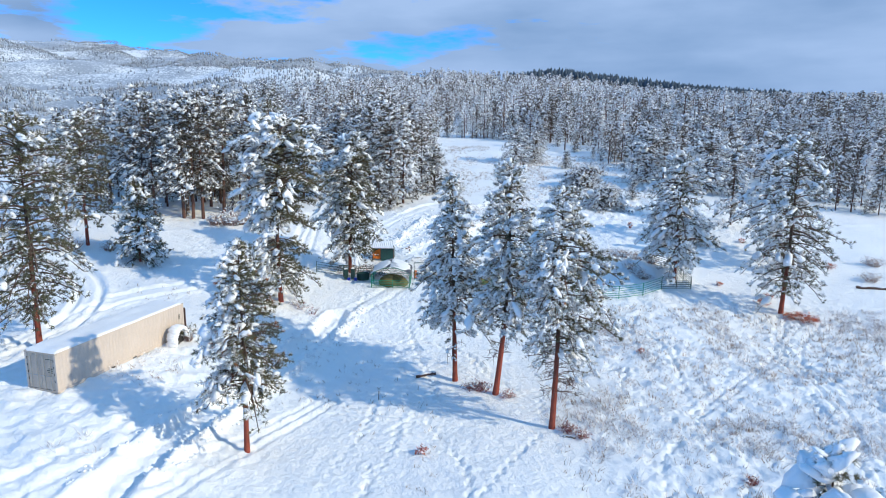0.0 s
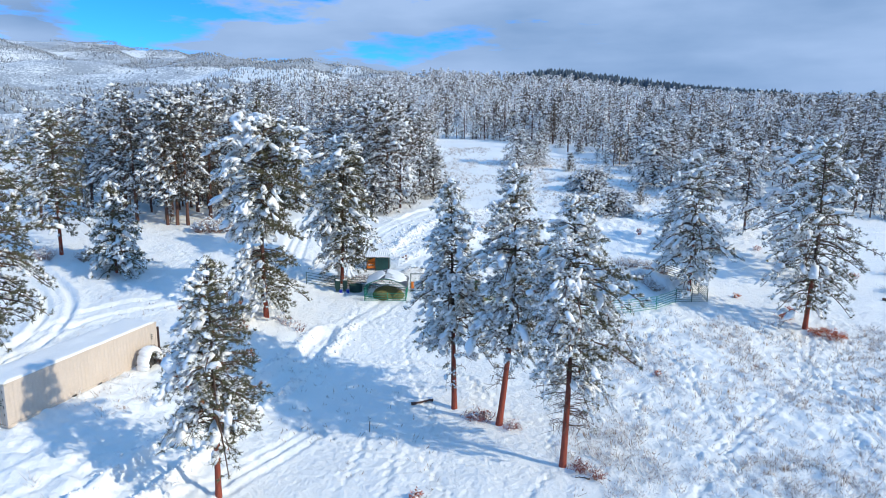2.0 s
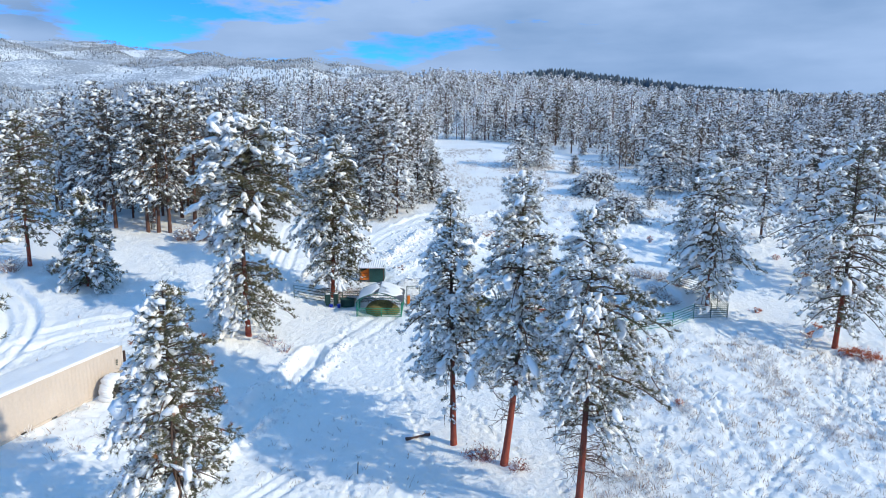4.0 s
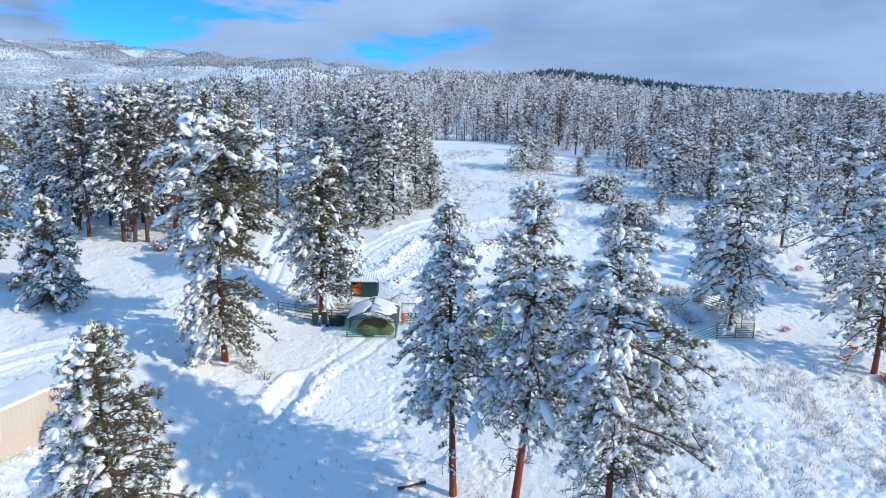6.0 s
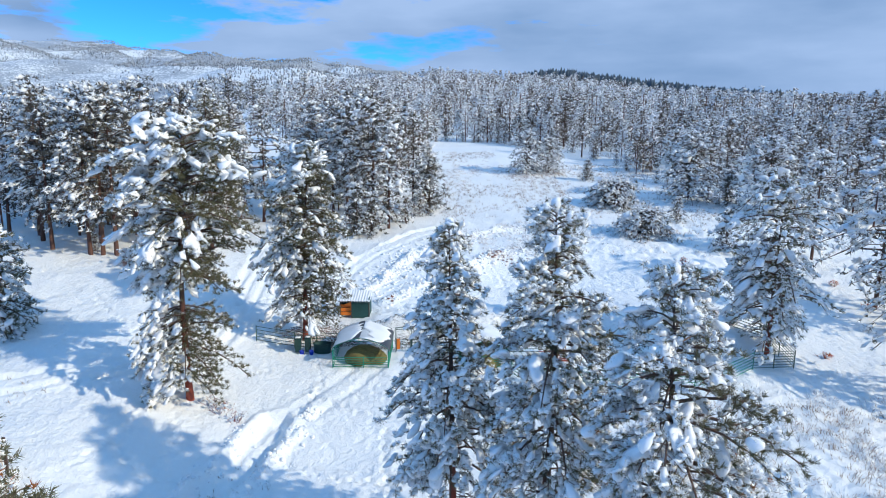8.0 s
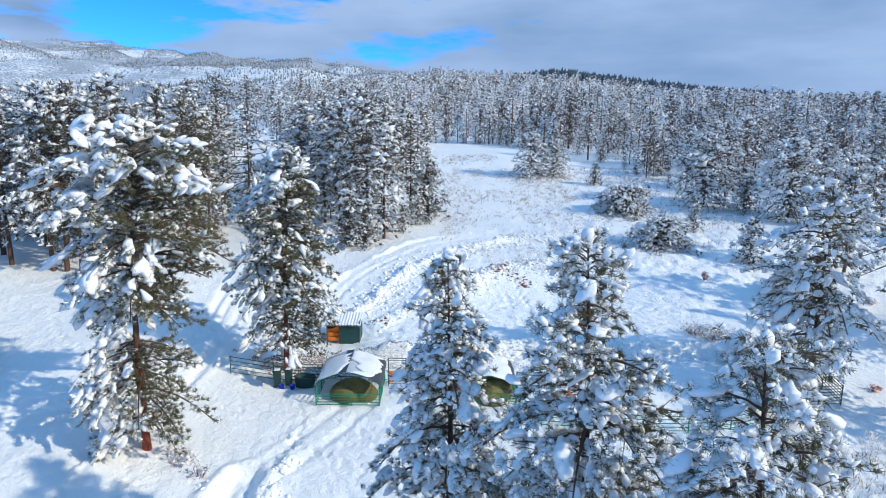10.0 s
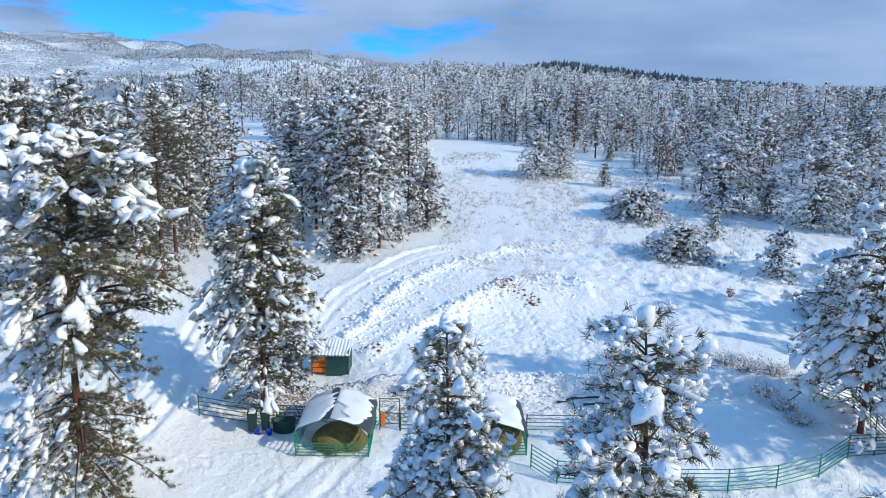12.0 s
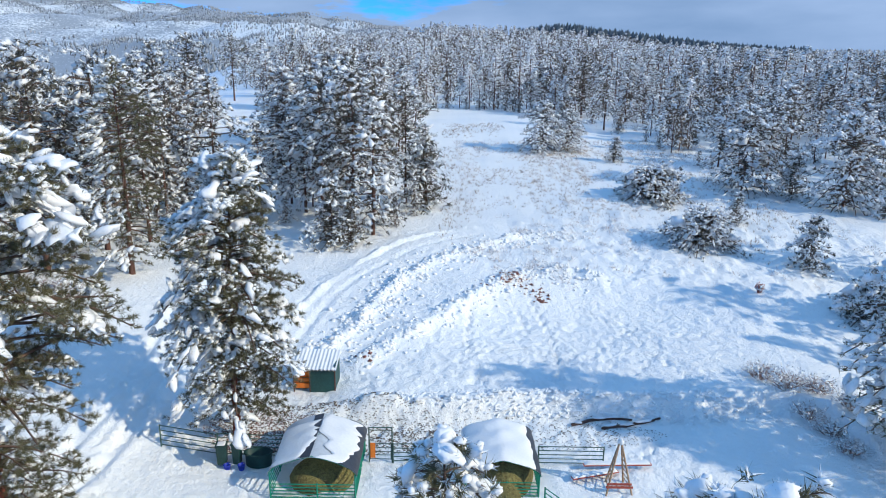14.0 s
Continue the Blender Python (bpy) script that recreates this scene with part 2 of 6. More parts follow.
def lumps(rng, centre, size, yaw, level=1, rough=0.3, slope=None):
    """Uneven rounded lumps, one for each centre; slope: how steeply each one's long axis runs."""
    v, f = BALLS[level]
    n = len(centre)
    rough *= (1.0, 0.62, 0.85, 0.85)[level]
    r = np.ones((n, len(v)))
    for freq, amp in ((1.6, rough), (3.0, rough * 0.6), (5.0, rough * 0.35)):
        k = rng.normal(0, freq, (n, 3))
        r += amp * np.sin(np.einsum("nk,vk->nv", k, v) + rng.uniform(0, 6.3, (n, 1)))
    p = v[None] * r[:, :, None] * size[:, None, :]
    if slope is not None:
        p[..., 2] += p[..., 0] * slope[:, None] + p[..., 1] * rng.normal(0, 0.38, n)[:, None] - 0.6 * (p[..., 1] / size[:, 1:2]) ** 2 * size[:, 2:3]
    c, s = np.cos(yaw)[:, None], np.sin(yaw)[:, None]
    q = np.stack([p[..., 0] * c - p[..., 1] * s, p[..., 0] * s + p[..., 1] * c, p[..., 2]], -1) + centre[:, None]
    faces = (f[None] + (np.arange(n) * len(v))[:, None, None]).reshape(-1, 3)
    return q.reshape(-1, 3), faces


def blades(rng, root, way, width):
    """Narrow triangles from root along way (whose length is the blade's)."""
    side = np.cross(way, rng.normal(0, 1, way.shape))
    side *= (width / np.maximum(np.linalg.norm(side, axis=1), 1e-6))[:, None] * 0.5
    v = np.stack([root - side, root + side, root + way], 1).reshape(-1, 3)
    return v, np.arange(len(v)).reshape(-1, 3)


def tubes(path, radius, sides=3):
    """Tapered tubes along n paths of s points each."""
    n, s, _ = path.shape
    tangent = np.gradient(path, axis=1)
    tangent /= np.maximum(np.linalg.norm(tangent, axis=2, keepdims=True), 1e-9)
    helper = np.where(np.abs(tangent[..., 2:3]) > 0.9, np.array([1.0, 0, 0]), np.array([0, 0, 1.0]))
    u = np.cross(tangent, helper)
    u /= np.maximum(np.linalg.norm(u, axis=2, keepdims=True), 1e-9)
    w = np.cross(tangent, u)
    a = np.arange(sides) * 2 * np.pi / sides
    ring = u[:, :, None] * np.cos(a)[:, None] + w[:, :, None] * np.sin(a)[:, None]
    v = (path[:, :, None] + ring * radius[:, :, None, None]).reshape(-1, 3)
    i = np.arange(n)[:, None, None] * s * sides
    j = np.arange(s - 1)[None, :, None] * sides
    k = np.arange(sides)[None, None, :]
    k2 = (k + 1) % sides
    f = np.stack(np.broadcast_arrays(i + j + k, i + j + k2, i + j + sides + k2, i + j + sides + k), -1).reshape(-1, 4)
    return v, f

# ---- ground ----


def lattice(x, y, seed):
    """Smooth value noise, 0 to 1, with cells of one unit."""
    xi, yi = np.floor(x).astype(np.int64), np.floor(y).astype(np.int64)
    fx, fy = x - xi, y - yi
    fx, fy = fx * fx * (3 - 2 * fx), fy * fy * (3 - 2 * fy)

    def corner(a, b):
        h = (a * 374761393 + b * 668265263 + seed * 974634221) & 0x7FFFFFFF
        h = ((h ^ (h >> 13)) * 1274126177) & 0x7FFFFFFF
        return ((h ^ (h >> 16)) & 0xFFFF) / 65535.0

    low = corner(xi, yi) * (1 - fx) + corner(xi + 1, yi) * fx
    high = corner(xi, yi + 1) * (1 - fx) + corner(xi + 1, yi + 1) * fx
    return low * (1 - fy) + high * fy


def ease(a, b, v):
    s = np.clip((v - a) / (b - a), 0, 1)
    return s * s * (3 - 2 * s)

RISE_Y = (-90, 0, 40, 50, 60, 72, 85, 98, 121, 165, 207, 300, 420, 520, 700, 1000, 6000)
RISE_Z = (-6, -3.6, -2.5, -2.1, -1.3, 0.2, 1.4, 3.3, 5.1, 8.9, 9.8, 14.5, 21.5, 25, 25, 14, 0)
_yy = np.linspace(-90, 1200, 1291)
_zz = np.convolve(np.pad(np.interp(_yy, RISE_Y, RISE_Z), 6, mode="edge"), np.ones(13) / 13, "valid")

def land(x, y):
    """The broad lie of the land in metres, without its small relief."""
    x, y = np.asarray(x, float), np.asarray(y, float)
    z = np.interp(y, _yy, _zz)
    away = np.hypot(x, y)
    turn = np.degrees(np.arctan2(x, np.maximum(y, 1e-3)))
    # the wooded hill is lower to the east and ends in a valley to the west
    hill = np.interp(turn, (-40, -16, -9, 3, 16, 33, 60), (0, 0.25, 0.95, 0.93, 0.36, 0.02, 0.0))
    z = np.where(y > 207, 9.8 + (z - 9.8) * hill, z)
    z = z - 34 * ease(112, 300, away) * ease(-15, -26, turn)
    # higher ground under the container and the western trees, lower to the east
    z = z + 2.12 * ease(-8, -24, x) * (1 - ease(85, 105, y)) + 1.0 * ease(-25, -40, x) * ease(50, 70, y) * (1 - ease(80, 100, y))
    z = z - 1.1 * ease(18, 32, x) * (1 - ease(82, 100, y)) * ease(45, 60, y)
    # the levelled yard behind the shelters, dug into the slope
    bend = 88.5 + 4.0 * np.exp(-((x - 12) / 9.0) ** 2) - 5.0 * ease(14, 28, x) - 9.5 * ease(5, -8, x)
    inside = (1 - ease(bend - 6.0, bend + 1.8, y)) * ease(66, 71, y) * ease(-7, -3, x) * (1 - ease(23, 28, x))
    # a trodden shelf above the pen, with a ragged lip
    lip = np.interp(x, (-4, 0, 6, 9, 13, 16.5, 19.5, 21.5, 22.5), (74.6, 74.7, 75.3, 74.8, 75.3, 76, 76.5, 75.2, 72))
    z = z + (-0.1 + 1.0 * ease(lip - 0.9, lip + 0.5, y) - z) * inside
    # hills at the edge of sight
    peak = np.interp(turn, (-60, -33, -29, -25, -20, -12, -6, -2, 3, 9, 16, 20, 24, 34, 60), (3.2, 4.15, 4.0, 3.75, 3.2, 2.5, 2.45, 1.8, 1.3, 1.85, 1.2, 0.75, 0.45, 0.4, 0.4))
    reach = np.interp(turn, (-60, -8, -1, 60), (3600, 3000, 1500, 1500))
    fold = 1 + ease(900, 1800, away) * (0.10 * np.sin(x / 210 + 1.3 * np.sin(y / 330)) * np.sin(y / 260 + x / 500) + 0.07 * np.sin(x / 83 + y / 140) * np.sin(y / 97 - x / 160))
    z = z + fold * (17.4 + np.tan(np.radians(peak)) * reach) * (0.35 * ease(0.16, 0.6, away / reach) + 0.65 * ease(0.3, 1.0, away / reach)) * np.where(y > 0, 1, 0) * ease(-85, -60, -np.abs(turn))
    rugged = ease(650, 1100, away) * ease(-5, -9, turn)
    z = z + rugged * (26 * np.abs(np.sin(x / 95 + 1.7 * np.sin(y / 170))) * np.abs(np.cos(y / 120 + x / 210)) + 9 * np.sin(x / 37 + y / 61) * np.sin(y / 43 - x / 77))
    return z


def line_distance(x, y, points):
    """Distance to a polyline, signed by side, and how far along it the nearest place lies."""
    best = np.full(x.shape, 1e9)
    signed = np.full(x.shape, 1e9)
    passed = np.zeros(x.shape)
    before = 0.0
    for (ax, ay), (bx, by) in zip(points[:-1], points[1:]):
        dx, dy = bx - ax, by - ay
        size = math.hypot(dx, dy)
        s = np.clip(((x - ax) * dx + (y - ay) * dy) / size ** 2, 0, 1)
        ex, ey = x - ax - s * dx, y - ay - s * dy
        d = np.hypot(ex, ey)
        near = d < best
        side = np.sign(dx * ey - dy * ex)
        best = np.where(near, d, best)
        signed = np.where(near, d * side, signed)
        passed = np.where(near, before + s * size, passed)
        before += size
    return signed, passed


def curve_through(points, steps=6):
    """A smooth polyline through a few points of the plan."""
    p = [points[0], *points, points[-1]]
    out = []
    for a, b, c, d in zip(p[:-3], p[1:-2], p[2:-1], p[3:]):
        for i in range(steps):
            s = i / steps
            out.append(tuple(0.5 * (2 * b[k] + (c[k] - a[k]) * s + (2 * a[k] - 5 * b[k] + 4 * c[k] - d[k]) * s * s + (3 * b[k] - a[k] - 3 * c[k] + d[k]) * s ** 3) for k in (0, 1)))
    return out + [tuple(points[-1])]


NORTH_RUTS = [
    (curve_through([(-16.2, 74.5), (-16.7, 79.5), (-17.0, 84), (-17.6, 92)]), 0.7, 0.15, 0.14),
]
FOOTPATHS = [
    (curve_through([(32.5, 63.6), (29.5, 58), (27.7, 54), (27.5, 51.2), (27.7, 47.6), (26.5, 41.7), (25.4, 38.6), (23.6, 33)]), 0.6, 0.18, 0.09),
    (curve_through([(27.7, 54), (24.5, 50.4), (20.8, 46.8), (16.9, 43.1)]), 0.5, 0.18, 0.12),
    (curve_through([(29.5, 58), (28.9, 54), (29.0, 50.5), (31.0, 44), (35, 37)]), 0.5, 0.18, 0.12),
]
YARD_RUTS = [
    (curve_through([(-31, -2), (-25, 12), (-19.5, 24), (-16.8, 31), (-15.2, 39), (-13.7, 44), (-12.6, 48), (-11.5, 52), (-9.5, 60.3)]), 0.9, 0.18, 0.09),
    (curve_through([(-31.5, 46), (-30.2, 52.4), (-31.0, 58.5), (-34.0, 63.4), (-40, 68)]), 1.8, 0.24, 0.2),
    (curve_through([(-32.0, 46.7), (-29.0, 57.5), (-23.7, 61.5), (-17, 66), (-15.6, 73)]), 1.8, 0.24, 0.18),
    (curve_through([(-16.2, 70), (-16.2, 78), (-16.7, 84), (-17.5, 92)]), 1.9, 0.17, 0.15),
    (curve_through([(-10.0, 82), (-8.2, 90), (-4.3, 97.0), (-1.2, 100.7), (4.5, 104.0), (12.3, 105.9), (20.1, 108.4), (30, 111)]), 1.7, 0.24, 0.09),
    (curve_through([(-9.2, 59.2), (-7.0, 63.5), (-4.6, 68.0)]), 1.6, 0.25, 0.10),
]
LANE_RUTS = [
    (curve_through([(-29.5, -2), (-23.5, 12), (-18.0, 24), (-15.9, 31), (-13.2, 36.5), (-10.5, 41), (-8.0, 45.5)]), 0.5, 0.2, 0.12),
    (curve_through([(-27, -2), (-21, 12), (-15.5, 24), (-14.3, 31), (-11.8, 37), (-9.6, 41), (-7.2, 45)]), 0.7, 0.2, 0.12),
    (curve_through([(-36, -2), (-29.5, 12), (-24, 24), (-20.5, 31), (-18.8, 35.5), (-17.6, 39)]), 1.7, 0.22, 0.12),
]
RUTS = NORTH_RUTS + FOOTPATHS + YARD_RUTS + LANE_RUTS
LANES = [
    (curve_through([(-31, -2), (-25, 12), (-19.5, 24), (-16.8, 31), (-15.2, 39), (-13.7, 44), (-12.6, 48), (-11.5, 52), (-9.5, 60.3)]), 1.7, 0.3),
    (curve_through([(-31.8, 46.5), (-30.2, 52.4), (-31.0, 58.5), (-34.0, 63.4), (-40, 68)]), 2.4, 0.10),
    (curve_through([(-16.2, 68), (-16.2, 78), (-16.7, 84), (-17.5, 92)]), 2.6, 0.05),
]
SLOPE_TRAILS = [
    (curve_through([(33.5, 63), (29, 57), (27.5, 52), (30, 44), (31.5, 36), (33, 28)]), 0.55, 0.30),
    (curve_through([(34.2, 63), (29.6, 57), (28.2, 52), (30.8, 44), (32.5, 36), (35, 28)]), 0.5, 0.30),
    (curve_through([(6, 40), (3.5, 36), (1.5, 31), (2.5, 24)]), 0.5, 0.24),
    (curve_through([(-1.5, 44.5), (-0.2, 40), (1.6, 35), (1.0, 28), (2.0, 24)]), 0.55, 0.24),
    (curve_through([(-4.4, 45), (-5.0, 40), (-6.2, 36), (-6.8, 31), (-8.0, 25)]), 0.5, 0.22),
    (curve_through([(-2.5, 44.5), (-3.0, 38), (-4.2, 33), (-3, 26)]), 0.5, 0.22),
]
YARD_TRAILS = [
    (curve_through([(-3.0, 60), (-2.4, 55), (-1.2, 50), (0.0, 44.5)]), 0.55, 0.21),
    (curve_through([(7, 91), (8.0, 84), (7.4, 77)]), 0.5, 0.24),
    (curve_through([(12, 90), (15, 84), (12.5, 79)]), 0.5, 0.21),
    (curve_through([(3, 90), (2.2, 84), (3.0, 77)]), 0.45, 0.21),
    (curve_through([(-14, 78), (-18, 74), (-20, 68), (-17, 60), (-18, 54)]), 0.55, 0.21),
    (curve_through([(18, 62), (16, 55), (19, 48), (17, 40), (20, 30)]), 0.55, 0.24),
]


def wander(rng, x, y, way, steps, stride=4.0, bend=0.55):
    """A trail of hooves that strays over the snow from a place of the plan."""
    points = [(x, y)]
    for _ in range(steps):
        way += rng.normal(0, bend)
        x, y = x + stride * math.cos(way), y + stride * math.sin(way)
        points.append((x, y))
    return curve_through(points, 4)


trail_rng = np.random.default_rng(19)
DEER_TRAILS = [(wander(trail_rng, trail_rng.uniform(-9, 4), trail_rng.uniform(26, 47), trail_rng.uniform(0, 6.3), 5), 0.45, 0.11) for _ in range(8)]
DEER_TRAILS += [(wander(trail_rng, trail_rng.uniform(10, 34), trail_rng.uniform(26, 62), trail_rng.uniform(0, 6.3), 6), 0.5, 0.24) for _ in range(13)]
DEER_TRAILS += [(wander(trail_rng, trail_rng.uniform(-1, 19), trail_rng.uniform(79, 91), trail_rng.uniform(0, 6.3), 3, 3.0), 0.5, 0.2) for _ in range(9)]
DEER_TRAILS += [(wander(trail_rng, trail_rng.uniform(-24, -8), trail_rng.uniform(52, 76), trail_rng.uniform(0, 6.3), 4), 0.5, 0.2) for _ in range(8)]
TRAILS = SLOPE_TRAILS + YARD_TRAILS + DEER_TRAILS
BERMS = [
    (curve_through([(-15.2, 33), (-13.8, 39), (-12.5, 44), (-11.3, 48), (-10.1, 52), (-8.9, 56), (-7.8, 60), (-7.6, 62)]), 0.32, 0.2),
    (curve_through([(-18.2, 31), (-16.9, 38.8), (-15.2, 44), (-13.9, 48), (-12.8, 52), (-11.8, 56), (-10.8, 60)]), 0.35, 0.16),
    (curve_through([(-7.6, 79.6), (-5.2, 85.3), (-3.5, 90.2), (-0.6, 95.0), (6.4, 101.0), (12, 103)]), 0.5, 0.34),
    (curve_through([(-4.6, 79.6), (-1.9, 83.6), (2.5, 88.8), (5.7, 92.6), (9.1, 94.0), (13.0, 93.0)]), 0.7, 0.32),
    (curve_through([(-3.5, 75.0), (0, 75.1), (6, 75.8), (9, 75.3), (13, 75.8), (17, 76.5), (20, 76.6), (21.8, 74.5)]), 0.5, 0.3),
    (curve_through([(-10.4, 84), (-8.9, 90), (-5.2, 97.8), (-2.0, 101.6), (4.0, 105.2), (12.3, 107.2), (20.1, 109.8), (30, 112.4)]), 0.28, 0.26),
]


def near_line(x, y, line, margin):
    """Which places lie within the margin of a line's bounds."""
    p = np.array(line)
    (x0, y0), (x1, y1) = p.min(0) - margin, p.max(0) + margin
    return (x > x0) & (x < x1) & (y > y0) & (y < y1)


def trampled(x, y):
    """How much the snow is trodden, 0 to 1: the yard before the shelters, round the hut and along the panels."""
    yard = ease(70.5, 72.5, y) * (1 - ease(77, 82, y)) * ease(-9, -6, x) * (1 - ease(13, 19, x))
    paddock = 0.8 * ease(76, 79, y) * (1 - ease(86, 91, y)) * ease(-4, 0, x) * (1 - ease(16, 24, x))
    front = 0.6 * ease(56, 60, y) * (1 - ease(66, 68, y)) * ease(-9, -5, x) * (1 - ease(1, 4, x))
    return np.clip(yard + paddock + front, 0, 1)


def relief(x, y):
    """Small relief of the snow: drifts, hummocks, wheel ruts, ploughed banks, footprints."""
    z = 0.36 * (lattice(x / 9, y / 9, 3) - 0.5) + 0.13 * (lattice(x / 2.7, y / 2.7, 5) - 0.5)
    near = 1 - ease(140, 220, np.hypot(x, y))
    slope = ease(6, 15, x) * (1 - ease(100, 130, y)) * (1 - 0.85 * ease(64, 70, y) * (1 - ease(88, 95, y)))
    west = ease(-9, -14, x) * (1 - ease(46, 56, y))
    rough = 0.4 + 0.8 * slope + 1.1 * west
    z = z + near * rough * (0.16 * (lattice((x + y * 0.3) / 1.3, (y - x * 0.3) / 1.3, 7) - 0.5) + 0.17 * (lattice((x - 0.4 * y) / 0.62, (y + 0.4 * x) / 0.62, 8) ** 2 - 0.3))
    # snow bulges over buried brush on the slope, and is pocked where it is trodden
    patch = ease(0.35, 0.65, lattice(x / 6.5, y / 6.5, 31))
    z = z + near * slope * patch * 0.28 * np.maximum(0, lattice((x + 0.5 * y) / 0.75, (y - 0.5 * x) / 0.75, 61) - 0.5)
    z = z - near * trampled(x, y) * 0.42 * np.maximum(0, lattice((x + 0.6 * y) / 0.42, (y - 0.6 * x) / 0.42, 63) - 0.55)
    z = z - near * 0.2 * np.maximum(0, lattice((x - 0.7 * y) / 0.5, (y + 0.7 * x) / 0.5, 64) - 0.72) * (1 + slope + 1.5 * west)
    z = np.atleast_1d(np.array(z))
    for line, gauge, width, depth in RUTS:
        k = near_line(x, y, line, 3)
        d, _ = line_distance(x[k], y[k], line)
        a = np.abs(np.abs(d) - gauge / 2)
        z[k] += near[k] * (0.4 * depth * np.exp(-((a - 2.1 * width) / width) ** 2) - depth * np.exp(-(a / width) ** 2))
    for line, width, depth in LANES:
        k = near_line(x, y, line, 4)
        d, _ = line_distance(x[k], y[k], line)
        edge = width / 2 + 0.25 * (lattice(x[k] / 1.5, y[k] / 1.5, 41) - 0.5)
        z[k] += near[k] * (0.7 * depth * np.exp(-((np.abs(d) - edge - 0.4) / 0.3) ** 2) * (0.5 + lattice(x[k] / 0.8, y[k] / 0.8, 43)) - depth * (1 - ease(edge - 0.08, edge + 0.2, np.abs(d))))
    for line, stride, depth in TRAILS:
        depth *= 0.75
        k = near_line(x, y, line, 1.2)
        d, s = line_distance(x[k], y[k], line)
        step = np.round(s / stride)
        foot = np.hypot((s - step * stride) / 1.6, d - np.where(step % 2 == 0, 0.1, -0.1))
        z[k] += near[k] * depth * (0.3 * np.exp(-((foot - 0.28) / 0.12) ** 2) - np.exp(-(foot / 0.14) ** 2)) * (0.4 + 1.2 * lattice(x[k] / 2.3, y[k] / 2.3, 65))
    for line, width, height_of in BERMS:
        k = near_line(x, y, line, 3)
        d, _ = line_distance(x[k], y[k], line)
        crumble = 0.35 + 1.3 * lattice(x[k] / 1.1, y[k] / 1.1, 21) * (0.5 + lattice(x[k] / 0.5, y[k] / 0.5, 22))
        z[k] += near[k] * height_of * np.exp(-(d / width) ** 2) * crumble
    return z


def height(x, y):
    x, y = np.atleast_1d(np.asarray(x, float)), np.atleast_1d(np.asarray(y, float))
    return land(x, y) + relief(x, y)


def spread(low, high, step, reach, growth):
    inner = np.arange(low, high + step / 2, step)
    out, s = [], step
    at = 0.0
    while at < reach:
        s = min(s * growth, 75.0 if at < 3400 else 400.0)
        at += s
        out.append(at)
    out = np.array(out)
    return np.concatenate([(low - out)[::-1], inner, high + out])


gx, gy = spread(-34, 40, 0.17, 4600, 1.17), spread(12, 102, 0.3, 4600, 1.13)
gy = np.concatenate([gy[gy < 23.9], np.arange(24, 56, 0.17), np.arange(56, 96, 0.22), gy[gy > 96.1]])
gy = gy[gy > -900]
X, Y = np.meshgrid(gx, gy)
Z = height(X, Y)
nx, ny = len(gx), len(gy)
i0 = (np.arange(ny - 1)[:, None] * nx + np.arange(nx - 1)[None]).ravel()
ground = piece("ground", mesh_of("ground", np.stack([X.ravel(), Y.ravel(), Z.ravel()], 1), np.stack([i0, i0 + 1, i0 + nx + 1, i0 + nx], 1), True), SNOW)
tagged(ground, "snow-covered meadow and hills with wheel ruts and footprints", "ground", kind="structure")


def spot(x, y):
    return float(height(np.array([x]), np.array([y]))[0])


# ---- pines ----


def crown_radius(kind, rel):
    """Reach of the boughs, 0 to 1, at a height in the crown from 0 to 1."""
    if kind == "cone":
        return np.maximum(0.03, 1 - rel) ** 0.62 * (0.6 + 0.4 * np.minimum(1, rel / 0.1))
    if kind == "column":
        return np.minimum(1, (1.02 - rel) / 0.36) ** 0.62 * (0.68 + 0.32 * np.minimum(1, rel / 0.2))
    if kind == "crest":
        return np.minimum(1, (1.01 - rel) / 0.22) ** 0.6 * (0.7 + 0.3 * np.minimum(1, rel / 0.2))
    if kind == "dome":
        return np.sqrt(np.maximum(0.02, 1 - rel ** 2)) * (0.8 + 0.2 * np.minimum(1, rel / 0.1))
    return np.minimum(1, (1.03 - rel) / 0.48) ** 0.62 * (0.55 + 0.45 * np.minimum(1, rel / 0.28))


def tuft_blades(rng, centre, aim, length, count, open_out=0.75):
    """Bursts of needles, count to a tuft, round the tuft's aim. Returns roots, ways and each needle's tuft."""
    own = np.repeat(np.arange(len(centre)), count)
    way = aim[own] + rng.normal(0, open_out, (len(own), 3))
    way /= np.maximum(np.linalg.norm(way, axis=1, keepdims=True), 1e-6)
    way *= (length[own] * rng.uniform(0.65, 1.1, len(own)))[:, None]
    root = centre[own] + rng.normal(0, 0.12, (len(own), 3)) * length[own][:, None]
    return root, way, own


